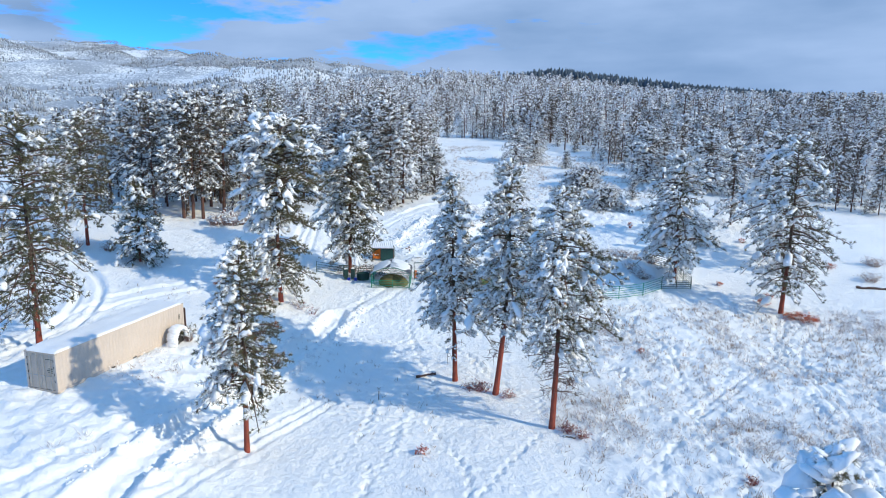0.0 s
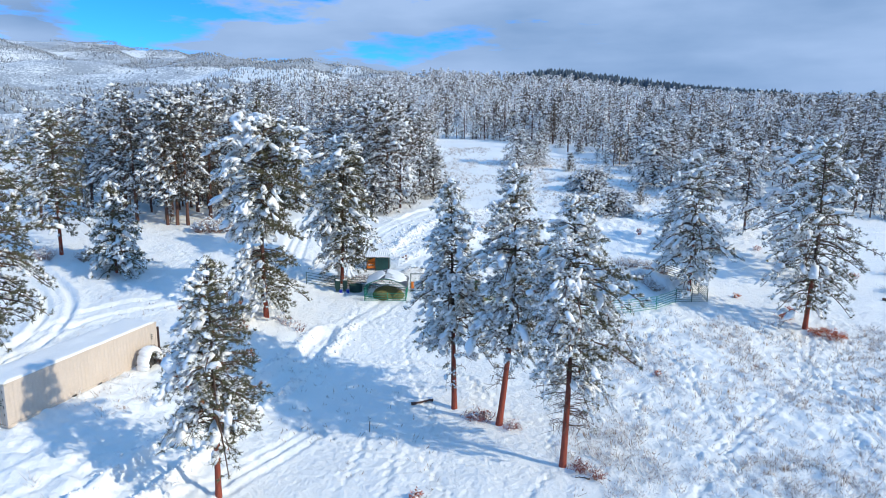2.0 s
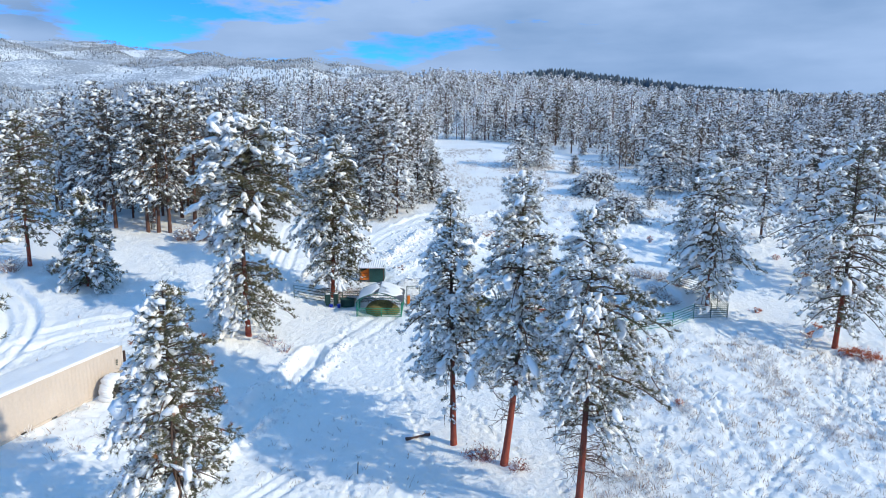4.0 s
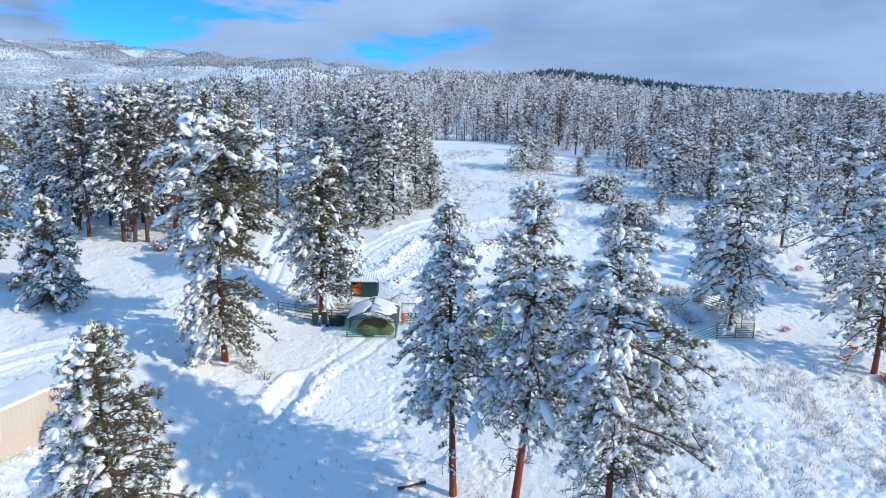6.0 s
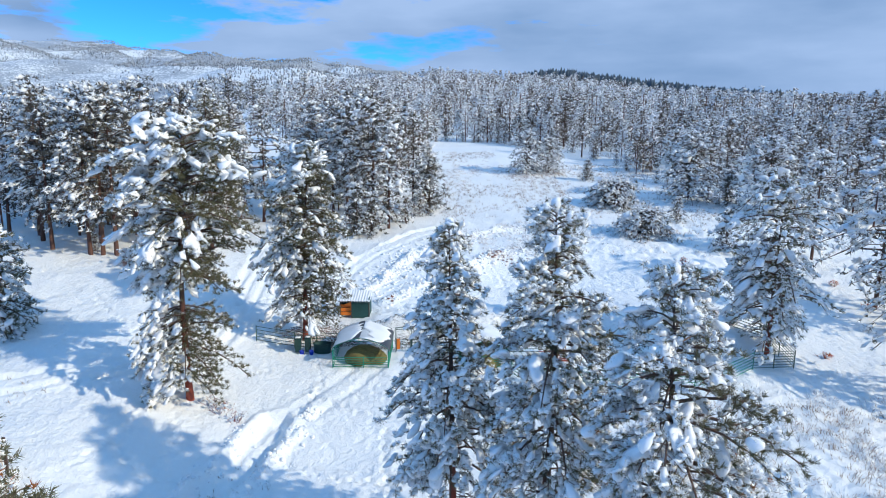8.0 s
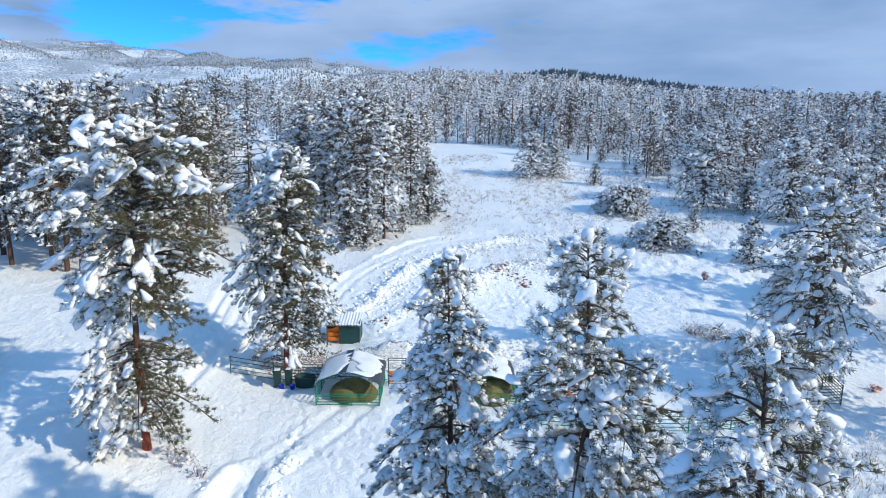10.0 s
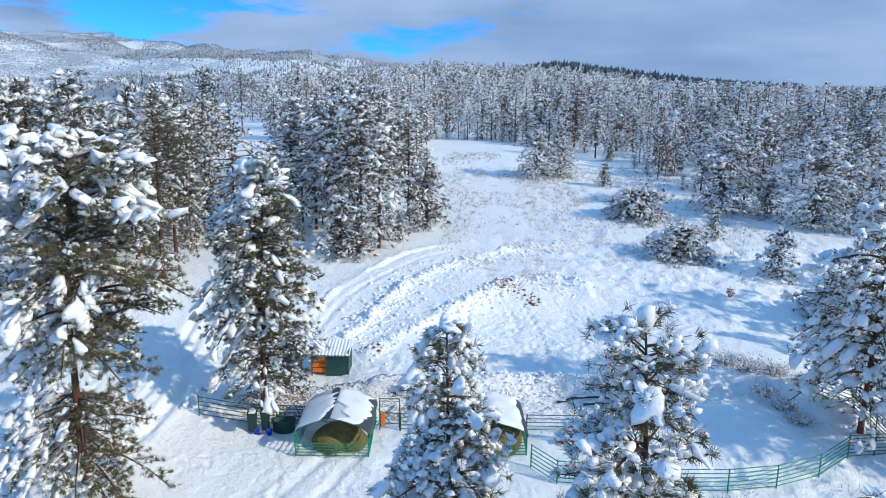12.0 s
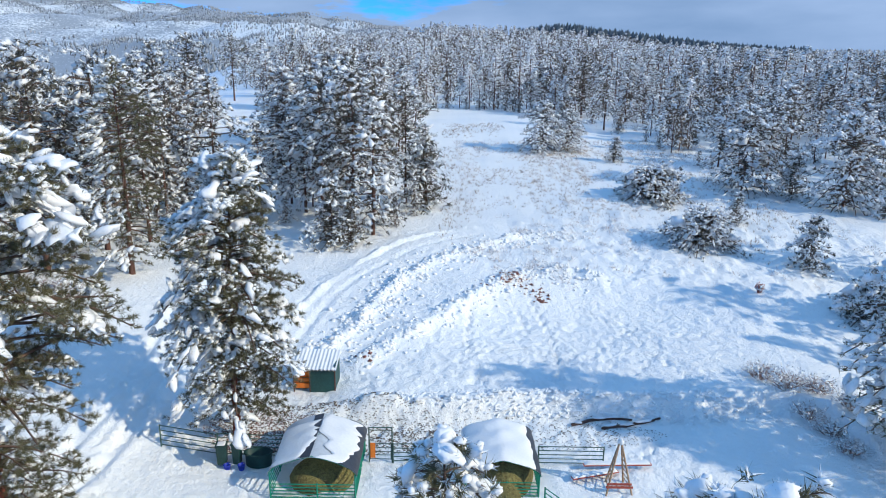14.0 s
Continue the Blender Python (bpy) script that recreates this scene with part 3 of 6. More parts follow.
def pine_meshes(seed, tall, clear, radius, kind="cone", limbs=60, twig_gap=0.34, tuft_gap=0.34, needles=16, needle=0.2, blade=0.03, load=0.6, west=0.6, frost=0.4, level=1, pillow=1.0, gap=None, lean=(0, 0), droop=1.0, snags=0, fine=True, inner=1.0, east_reach=0.0, crown_load=0.4, crust=0.8, rust=0.0, dollops=0.0):
    """Trunk, limbs, needles and snow of a long-needled pine: limbs carry side twigs, twigs end in round tufts, snow lies on
    them in draped lumps, most of it on the western side and near the top."""
    rng = np.random.default_rng(seed)
    bend = rng.normal(0, 0.012 * tall, 2)

    def axis(h):
        s = h / tall
        return np.stack([lean[0] * s + bend[0] * np.sin(s * 3.1), lean[1] * s + bend[1] * np.sin(s * 2.6), h], -1)

    hs = np.linspace(-0.5, tall, 14 if fine else 5)
    tr = 0.0125 * tall * (1 - 0.97 * np.clip(hs / tall, 0, 1)) + 0.01
    tr[0] *= 1.25
    trunk = tubes(axis(hs)[None], tr[None], 10 if fine else 5)
    # main limbs, some of them short or missing, so that the outline stays uneven
    h = clear + (tall * 0.985 - clear) * ((np.arange(limbs) + rng.uniform(-0.3, 1.3, limbs)) / limbs).clip(0, 1) ** 0.92
    if gap:
        h = h[(h < gap[0]) | (h > gap[1])]
    n = len(h)
    idx = np.arange(n)
    rel = (h - clear) / (tall - clear)
    turn = idx * 2.39996 + rng.normal(0, 0.55, n)
    reach = radius * crown_radius(kind, rel) * np.clip(rng.normal(0.88, 0.28, n), 0.35, 1.35)
    reach *= 1 + east_reach * np.cos(turn)
    if gap:
        reach *= np.where(h < gap[0], 0.6 + 0.32 * np.sin(np.pi * np.clip(h / gap[0], 0, 1)), 1)
    reach = np.maximum(reach, 0.3)
    out = np.stack([np.cos(turn), np.sin(turn)], -1)
    lift = 0.05 + 0.75 * rel ** 2 + rng.normal(0, 0.12, n)
    side = np.clip(1 - west + west * (0.6 - 1.0 * out[:, 0]), 0.04, 1.6)
    laden = rng.uniform(0, 1, n) < load * side + crown_load * (rel > 0.8)
    sag = rng.uniform(0.3, 0.7, n) * (1 - 0.35 * rel) * droop * np.where(laden, 1.25, 0.85)

    def along(i, s):
        d = reach[i] * s
        return axis(h[i]) + np.concatenate([out[i] * d[..., None], (reach[i] * (lift[i] * s - sag[i] * s * s))[..., None]], -1)

    k = 5 if fine else 3
    steps = np.linspace(0, 1, k)
    path = np.stack([along(idx, np.full(n, s)) for s in steps], 1)
    thick = (0.016 + 0.015 * reach)[:, None] * np.linspace(1, 0.3, k)[None]
    wood = [tubes(path, thick, 4 if fine else 3)]
    # side twigs, to left and right in turn, shorter towards the limb's end
    many = np.maximum(2, np.round(0.75 * reach / twig_gap)).astype(int)
    of = np.repeat(idx, many)
    m = len(of)
    order = np.concatenate([np.arange(c) for c in many])
    ts = 0.26 + 0.74 * (order + rng.uniform(0.2, 0.9, m)) / many[of]
    start = along(of, ts)
    swing = turn[of] + np.where(order % 2 == 0, 1, -1) * rng.uniform(0.45, 1.15, m)
    long = np.minimum(1.25, reach[of] * 0.46) * (1.18 - ts) * rng.uniform(0.7, 1.3, m) + 0.16
    fall = rng.normal(-0.16, 0.24, m) - 0.12 * laden[of] + 0.3 * rel[of] ** 2
    way = np.stack([np.cos(swing), np.sin(swing), fall], -1)
    end = start + way * long[:, None]
    if fine:
        wood.append(tubes(np.stack([start, (start + end) / 2 + [0, 0, 0.03], end], 1), np.tile([0.016, 0.012, 0.007], (m, 1)), 3))
    # tufts along the twigs, at the limbs' ends and close round the stem
    few = np.maximum(1, np.round(long / tuft_gap)).astype(int)
    tw = np.repeat(np.arange(m), few)
    pos = 1 - (np.concatenate([np.arange(c) for c in few]) / np.maximum(few[tw], 1)) * 0.8
    tuft = start[tw] + way[tw] * (long[tw] * pos)[:, None] + rng.normal(0, 0.3, (len(tw), 3)) * tuft_gap * [1, 1, 0.7]
    aim = way[tw] * [0.6, 0.6, 0.5] + [0, 0, 0.3]
    limb_of = of[tw]
    close = rng.integers(0, n, int(n * 1.2 * inner))
    spin = rng.uniform(0, 6.283, len(close))
    far = np.minimum(reach[close] * 0.5, rng.uniform(0.15, 0.75, len(close)))
    around = np.stack([np.cos(spin), np.sin(spin)], -1)
    stem = axis(np.clip(h[close] + rng.normal(0, 0.35, len(close)), clear, tall)) + np.concatenate([around * far[:, None], np.zeros((len(close), 1))], -1)
    tuft = np.concatenate([tuft, along(idx, np.ones(n)), stem, axis(np.array([tall]))])
    aim = np.concatenate([aim, np.concatenate([out * 0.7, np.full((n, 1), 0.3)], -1), np.concatenate([around * 0.5, np.full((len(close), 1), 0.2)], -1), [[0, 0, 0.8]]])
    limb_of = np.concatenate([limb_of, idx, close, [int(np.argmax(h))]])
    inside = np.concatenate([np.zeros(len(tw) + n, bool), np.ones(len(close), bool), [False]])
    size = needle * rng.uniform(0.8, 1.2, len(tuft))
    if snags:
        # dead twiggy limbs under the crown
        low = rng.uniform(0.5, 1.1, snags) * clear
        a = rng.uniform(0, 6.283, snags)
        d = rng.uniform(0.7, 2.2, snags)
        s0 = axis(low)
        s1 = s0 + np.stack([np.cos(a) * d, np.sin(a) * d, rng.uniform(-0.45, 0.15, snags) * d], -1)
        mid = (s0 + s1) / 2 + rng.normal(0, 0.1, (snags, 3)) + [0, 0, 0.12]
        wood.append(tubes(np.stack([s0, mid, s1], 1), np.tile([0.026, 0.018, 0.008], (snags, 1)), 4))
        own = rng.integers(0, snags, snags * 9)
        at = mid[own] + (s1 - mid)[own] * rng.uniform(-0.6, 1, (snags * 9, 1))
        fork = at + rng.normal(0, 0.3, at.shape) + [0, 0, -0.08]
        wood.append(tubes(np.stack([at, (at + fork) / 2 + rng.normal(0, 0.04, at.shape), fork], 1), np.tile([0.012, 0.009, 0.005], (snags * 9, 1)), 4))
    # needles; on frosted tufts the upper ones are crusted white
    root, ray, own = tuft_blades(rng, tuft, aim, size, needles)
    rime = frost * (0.35 + 0.65 * side[limb_of]) * np.where(inside, 0.4, 1) * np.where(laden[limb_of], 1.3, 0.8)
    rimed = rng.uniform(0, 1, len(tuft)) < np.clip(rime, 0, 0.95)
    white = rimed[own] & (ray[:, 2] > -0.15 * needle) & (rng.uniform(0, 1, len(own)) < crust)
    dead = (rng.uniform(0, 1, len(tuft)) < rust)[own] & ~white
    leaf = blades(rng, root[~white & ~dead], ray[~white & ~dead], blade)
    dry = blades(rng, root[dead], ray[dead], blade)
    heap = [blades(rng, root[white] + [0, 0, 0.04], ray[white] * [0.9, 0.9, 0.8], blade * 1.35)]
    # lumps of snow on the tufts of laden limbs
    on_twig = np.concatenate([(rng.uniform(0, 1, m) < 0.55)[tw], np.ones(len(tuft) - len(tw), bool)])
    heavy = (laden[limb_of] & ~inside & on_twig & (rng.uniform(0, 1, len(tuft)) < 0.62)) | (~inside & (rng.uniform(0, 1, len(tuft)) < 0.12 * side[limb_of] * load))
    spot_of = np.flatnonzero(heavy)
    c = len(spot_of)
    if c:
        fat = (0.6 + 2 * needle) * pillow * np.exp(rng.normal(0, 0.35, c))
        girth = np.stack([rng.uniform(0.16, 0.34, c), rng.uniform(0.13, 0.27, c), rng.uniform(0.07, 0.13, c)], -1) * fat[:, None]
        lo = limb_of[spot_of]
        slope = np.clip(lift[lo] - 1.6 * sag[lo] + rng.normal(0, 0.35, c), -0.8, 0.5)
        place = tuft[spot_of] + np.stack([np.zeros(c), np.zeros(c), 0.07 * fat], -1)
        yaw = turn[lo] + rng.normal(0, 0.6, c)
        large = girth[:, 0] > 0.2
        for pick, detail in ((large, level), (~large, min(level, 1))):
            if pick.any():
                heap.append(lumps(rng, place[pick], girth[pick], yaw[pick], detail, 0.42, slope[pick]))
    # small dollops on the frosted tufts
    dab = np.flatnonzero(rimed & ~inside & (rng.uniform(0, 1, len(tuft)) < dollops))
    if len(dab):
        girth = rng.uniform(0.05, 0.12, (len(dab), 3)) * [1.2, 1.0, 0.7]
        heap.append(lumps(rng, tuft[dab] + rng.normal(0, 0.06, (len(dab), 3)) + [0, 0, 0.05], girth, rng.uniform(0, 6.283, len(dab)), 1, 0.4))
    # long pillows that run down the outer half of the laden limbs
    lo = np.flatnonzero(laden & (reach > 0.5) & (rng.uniform(0, 1, n) < 0.45))
    if len(lo):
        lo = np.repeat(lo, 2)
        c = len(lo)
        s = np.where(np.arange(c) % 2 == 0, rng.uniform(0.75, 0.95, c), rng.uniform(0.45, 0.7, c))
        girth = np.stack([np.minimum(0.42, 0.14 + 0.11 * reach[lo]), rng.uniform(0.15, 0.26, c), rng.uniform(0.13, 0.2, c)], -1) * pillow * (rng.uniform(0.7, 1.25, c) * (1 if fine else 1.15))[:, None]
        slope = np.clip(lift[lo] - 2 * sag[lo] * s, -0.4, 0.4)
        heap.append(lumps(rng, along(lo, s) + [0, 0, 0.11], girth, turn[lo], level, 0.34, slope))
    # a cap on the leader
    heap.append(lumps(rng, axis(np.array([tall * 0.99])) + [0, 0, 0.05], np.array([[0.15, 0.14, 0.22]]) * (0.6 + 0.6 * load), np.zeros(1), level, 0.2))
    return trunk, joined(wood), leaf, joined(heap), dry


def pine(label, group="", bark=None, leaf_mat=None, **shape):
    ob = new("pine_tree")
    tagged(ob, label, "tree", group)
    trunk, limb, leaf, load, dry = pine_meshes(**shape)
    piece("trunk", mesh_of("trunk", *trunk, True), bark or BARK, ob)
    piece("branchwork", mesh_of("branchwork", *limb, True), TWIG, ob, kind="stuff")
    piece("needles", mesh_of("needles", *leaf), leaf_mat or NEEDLE, ob, kind="stuff")
    piece("snow_load", mesh_of("snow_load", *load, True), LOAD, ob, kind="stuff")
    if len(dry[0]):
        piece("dead_needles", mesh_of("dead_needles", *dry), RUST_NEEDLE, ob, "rust-orange dead needles", "stuff")
    return ob


def stand(ob, x, y, turn=0.0, scale=1.0, sink=0.05):
    ob.matrix_basis = Matrix.Translation((x, y, spot(x, y) - sink)) @ Matrix.Rotation(radians(turn), 4, "Z") @ Matrix.Scale(scale, 4)
    return ob


GREAT = dict(needle=0.24, blade=0.036, needles=17, crust=0.6, dollops=0.4, twig_gap=0.25, tuft_gap=0.27, level=1, inner=2.5, pillow=0.75)
NEAR = dict(needle=0.23, blade=0.022, needles=32, crust=0.4, dollops=0.7, twig_gap=0.19, tuft_gap=0.22, level=2, inner=1.8, pillow=0.54, crown_load=0.75)
stand(pine("young red-barked pine, its crown loaded with snow", seed=11, tall=12.6, clear=3.6, radius=2.9, kind="cone", west=0.85, load=0.8, frost=0.6, limbs=135, rust=0.05, **GREAT), -11.4, 37.5)
stand(pine("slim pine with a bare red trunk and snow-draped crown", seed=12, tall=15.1, snags=10, clear=4.6, radius=2.75, kind="cone", west=0.3, load=1.0, frost=1.0, lean=(-0.4, 2.3), droop=1.4, limbs=110, **{**NEAR, "pillow": 0.56, "dollops": 1.0}), 1.0, 48.2)
stand(pine("tall pine with olive needles and snow, bare lower trunk", seed=13, tall=16.5, snags=10, clear=5.0, radius=2.4, kind="oval", west=0.6, load=0.92, frost=1.0, lean=(0.6, 1.4), droop=1.25, limbs=120, **{**NEAR, "pillow": 0.54, "crust": 0.6, "dollops": 0.6}), 3.83, 46.05)
stand(pine("broad pine with heavy snow and twiggy bare lower limbs", seed=14, rust=0.012, tall=15.4, snags=34, clear=5.0, radius=2.55, kind="oval", west=0.5, load=0.98, frost=1.0, lean=(0.2, 1.2), droop=1.3, limbs=115, east_reach=0.12, **{**NEAR, "pillow": 0.52, "crust": 0.7, "dollops": 0.6}), 7.08, 41.1)
stand(pine("old pine with a gap in its snow-laden crown", seed=15, tall=16.9, clear=1.6, radius=3.4, kind="crest", gap=(6.0, 7.4), west=0.92, load=0.95, frost=0.6, droop=1.3, limbs=160, lean=(0.4, 0.5), **{**NEAR, "level": 2, "pillow": 0.85, "inner": 2.5}), -14.9, 61.6)
stand(pine("dense pine beside the hay shelter, dusted with snow", seed=16, tall=14.6, clear=1.9, radius=3.2, kind="oval", west=0.6, load=0.55, frost=0.6, droop=1.25, limbs=155, lean=(0.5, 0), **{**NEAR, "level": 2, "pillow": 0.75, "inner": 2.5}), -9.9, 71.9)
stand(pine("column-shaped pine, snow to the west and olive to the east", bark=DARK_BARK, seed=23, tall=15.3, clear=0.9, radius=2.3, kind="column", west=0.95, load=0.8, frost=0.5, limbs=110, **GREAT), -22.2, 88.5)
BROAD = dict(needle=0.3, limbs=100, needles=13, blade=0.06, twig_gap=0.32, tuft_gap=0.34, level=1, droop=1.2, inner=2.5, pillow=0.76, crust=0.7, dollops=0.5)
stand(pine("wide snow-covered pine on the open slope", seed=17, tall=17.0, clear=2.0, radius=4.2, kind="oval", west=0.45, load=0.66, frost=0.75, **BROAD), 32.84, 64.64)
stand(pine("snow-plastered pine at the corner of the pipe pen", seed=18, tall=13.4, clear=1.8, radius=3.7, kind="oval", west=0.25, load=0.9, frost=0.85, **BROAD), 24.4, 70.8)
stand(pine("dark pine beside the container with little snow", seed=19, tall=16.9, clear=2.6, radius=4.1, kind="oval", west=0.6, load=0.25, frost=0.3, **{**BROAD, "limbs": 120}), -29.6, 48.4)
stand(pine("pine with snow on its western limbs", seed=20, tall=13.8, clear=3.2, radius=3.1, kind="column", west=0.9, load=0.65, frost=0.5, **BROAD), -37.3, 71.2)
stand(pine("young pine, full to the ground, snow in clumps", seed=21, tall=8.4, clear=0.2, radius=3.4, kind="cone", west=0.2, load=0.55, frost=0.55, **BROAD), -30.4, 67.8)

# trees of the middle distance: a few kinds, each standing many times
MID = dict(leaf_mat=WOOD_NEEDLE, limbs=58, twig_gap=0.5, tuft_gap=0.45, needles=9, needle=0.42, blade=0.11, level=0, fine=False, pillow=0.76, inner=1.6, crust=0.95)
FAR = dict(leaf_mat=FAR_NEEDLE, limbs=48, twig_gap=0.7, tuft_gap=0.62, needles=7, needle=0.55, blade=0.17, level=0, fine=False, pillow=0.78, inner=1.6, crust=0.95)
STAND = "tall snow-flecked pine with a bare trunk in the stand"
EDGE = "snow-covered pine at the edge of the woods"
GROUP = "pines of the middle distance"
kinds = [
    pine(STAND, GROUP, DARK_BARK, seed=31, tall=15.0, clear=3.4, radius=2.9, kind="column", load=0.8, west=0.5, frost=0.6, **MID),
    pine(STAND, GROUP, DARK_BARK, seed=32, tall=15.0, clear=3.0, radius=3.2, kind="oval", load=0.85, west=0.5, frost=0.6, **MID),
    pine(EDGE, GROUP, DARK_BARK, seed=33, tall=12.0, clear=1.6, radius=3.4, kind="oval", load=0.95, west=0.25, frost=0.85, **MID),
    pine(EDGE, GROUP, DARK_BARK, seed=34, tall=12.0, clear=1.2, radius=3.3, kind="cone", load=0.95, west=0.25, frost=0.85, **MID),
    pine("small snowy pine, full to the ground", GROUP, DARK_BARK, seed=35, tall=6.0, clear=0.1, radius=2.6, kind="cone", load=0.5, west=0.3, frost=0.75, **{**MID, "limbs": 60}),
    pine("low broad juniper under patches of snow", "junipers on the meadow", DARK_BARK, seed=36, tall=2.9, clear=0.05, radius=3.5, kind="dome", load=0.7, west=0.2, frost=1.0, **{**MID, "limbs": 110, "needle": 0.3, "blade": 0.08, "tuft_gap": 0.36, "twig_gap": 0.42, "inner": 3.0, "pillow": 0.62, "crust": 1.0}),
    pine("broad spreading pine plastered with snow", GROUP, DARK_BARK, seed=37, tall=9.0, clear=0.5, radius=4.2, kind="dome", load=0.9, west=0.25, frost=0.95, **{**MID, "limbs": 90}),
    pine(STAND, GROUP, DARK_BARK, seed=38, tall=15.0, clear=2.2, radius=2.9, kind="column", load=0.75, west=0.5, frost=0.6, **FAR),
    pine(STAND, GROUP, DARK_BARK, seed=39, tall=15.0, clear=1.8, radius=3.2, kind="oval", load=0.8, west=0.5, frost=0.6, **FAR),
    pine(EDGE, GROUP, DARK_BARK, seed=40, tall=12.0, clear=0.8, radius=3.4, kind="oval", load=0.95, west=0.25, frost=0.85, **FAR),
    pine(EDGE, GROUP, DARK_BARK, seed=41, tall=12.0, clear=0.6, radius=3.2, kind="cone", load=0.95, west=0.25, frost=0.85, **FAR),
    pine("olive-brown pine with little snow in the woods", GROUP, DARK_BARK, seed=42, tall=14.0, clear=1.8, radius=2.9, kind="oval", load=0.12, west=0.4, frost=0.22, **FAR),
    pine("small snow-covered pine at the edge of the woods", GROUP, DARK_BARK, seed=43, tall=6.0, clear=0.1, radius=2.3, kind="cone", load=0.6, west=0.3, frost=0.6, **{**FAR, "limbs": 40, "needle": 0.4, "blade": 0.12}),
]
TALL = (15.0, 15.0, 12.0, 12.0, 6.0, 4.0, 9.0, 15.0, 15.0, 12.0, 12.0, 14.0, 6.0)
mid_rng = np.random.default_rng(77)
used = set()


def tree_at(kind, x, y, tall):
    ob = kinds[kind]
    scale = tall / TALL[kind]
    m = Matrix.Translation((x, y, float(land(x, y)) - 0.1)) @ Matrix.Rotation(radians(float(mid_rng.uniform(-70, 70))), 4, "Z") @ Matrix.Scale(scale, 4)
    if kind in used:
        return copy_thing(ob, m)
    used.add(kind)
    ob.matrix_basis = m
    return ob


WEST_STAND = (
    (0, -31.9, 84.2, 15.1), (1, -30.8, 84.2, 15.3), (0, -29.6, 84.4, 15.4), (0, -31.6, 93.4, 15.5), (1, -28.3, 88.4, 15.8),
    (1, -43.9, 79.6, 12.8), (1, -26.7, 94.3, 15.4), (1, -21.3, 104.9, 13.5), (1, -27.4, 106.1, 14.0),
    (0, -24.6, 97.6, 13.0), (1, -33.0, 88.5, 15.0), (0, -35.6, 84.6, 14.6), (1, -38.4, 88.0, 15.2), (0, -41.0, 92.0, 14.4),
    (1, -46.0, 95.0, 14.6), (0, -51.0, 101.0, 14.0),
)
NORTH_CLUSTER = (
    (3, -6.0, 102.3, 12.3), (0, -12.5, 118.7, 15.0), (1, -10.7, 118.8, 15.3), (4, -9.4, 99.6, 5.7), (4, -7.7, 99.7, 4.9),
    (4, -1.4, 112.1, 7.4), (0, -15.5, 123.2, 13.2), (0, -3.6, 112.7, 12.6), (1, -8.2, 104.6, 14.5), (1, -11.5, 107.0, 13.8),
    (2, -13.6, 109.5, 11.5), (0, -9.2, 111.0, 15.0), (1, -6.6, 108.5, 13.0), (3, -1.7, 112.1, 8.5), (2, -17.4, 106.6, 10.0),
)
FAR_STRIP = (
    (0, -36.2, 129.0, 15.4), (0, -49.2, 123.7, 13.9), (0, -46.7, 122.3, 13.4), (0, -36.2, 141.9, 15.8), (0, -51.5, 213.9, 15.7),
    (1, -47.2, 224.2, 14.8), (3, -45.3, 253.7, 17.0), (4, -26.6, 152.4, 6.0),
)
EAST_EDGE = (
    (6, 35.3, 120.4, 9.6), (0, 38.5, 121.5, 11.2), (6, 43.1, 113.1, 9.3), (2, 39.3, 93.6, 11.7), (2, 39.5, 82.5, 15.4),
    (3, 38.9, 77.1, 11.9),
)
MEADOW = (
    (1, 28.0, 161.8, 10.7), (4, 39.8, 117.6, 5.1), (5, 23.8, 116.3, 4.8), (4, 23.8, 135.1, 3.6), (6, 14.5, 141.0, 6.8),
    (6, 18.5, 142.0, 5.6), (5, 23.7, 100.7, 3.5), (4, 31.1, 95.8, 4.7), (4, 31.6, 87.9, 4.4), (5, 32.6, 88.4, 3.0),
    (4, 29.5, 107.5, 3.2),
)
PLACED = WEST_STAND + NORTH_CLUSTER + FAR_STRIP + EAST_EDGE + MEADOW
for row in PLACED:
    tree_at(*row)
taken = [(x, y) for _, x, y, _ in PLACED]


def wooded(x, y):
    """Where the woods stand: round the meadow, with the cleared strip that leads north-west through them."""
    turn = math.degrees(math.atan2(x, y))
    if y > 560 or turn < -36 or turn > 38:
        return 0
    strip = np.interp(y, (88, 105, 150, 215, 300), (-15, -19, -31, -50, -80))
    if x < strip - 5:
        return 1 if y > 92 and turn > -27.5 and y < 190 else 0
    if x < strip + 4:
        return 0
    if x < np.interp(y, (95, 125, 200), (-7, -6, -2)):
        return 1 if y > 106 else 0
    edge = np.interp(x, (-2, 10, 28, 36, 44, 60, 90), (196, 196, 168, 124, 112, 97, 93))
    return 1 if y > edge else 0


def scatter(rng, count, xs, ys, gap, others):
    out = []
    tries = 0
    while len(out) < count and tries < count * 60:
        tries += 1
        x, y = rng.uniform(*xs), rng.uniform(*ys)
        if wooded(x, y) and all((x - a) ** 2 + (y - b) ** 2 > gap * gap for a, b in others[-400:]):
            out.append((x, y))
            others.append((x, y))
    return out


west_wood = scatter(mid_rng, 84, (-66, -24), (92, 150), 2.8, taken)
inner_wood = scatter(mid_rng, 24, (-24, -3), (106, 150), 2.4, taken)
east_wood = scatter(mid_rng, 84, (34, 100), (94, 170), 3.3, taken)
front_wood = scatter(mid_rng, 42, (-30, 60), (165, 205), 3.0, taken)
for x, y in west_wood + inner_wood:
    tree_at(int(mid_rng.choice([7, 8, 9, 11], p=[0.34, 0.32, 0.12, 0.22])), x, y, float(mid_rng.uniform(10.5, 14.5)))
for x, y in east_wood:
    tree_at(int(mid_rng.choice([7, 8, 9, 10, 11], p=[0.2, 0.2, 0.28, 0.16, 0.16])), x, y, float(mid_rng.uniform(7.5, 12.0)))
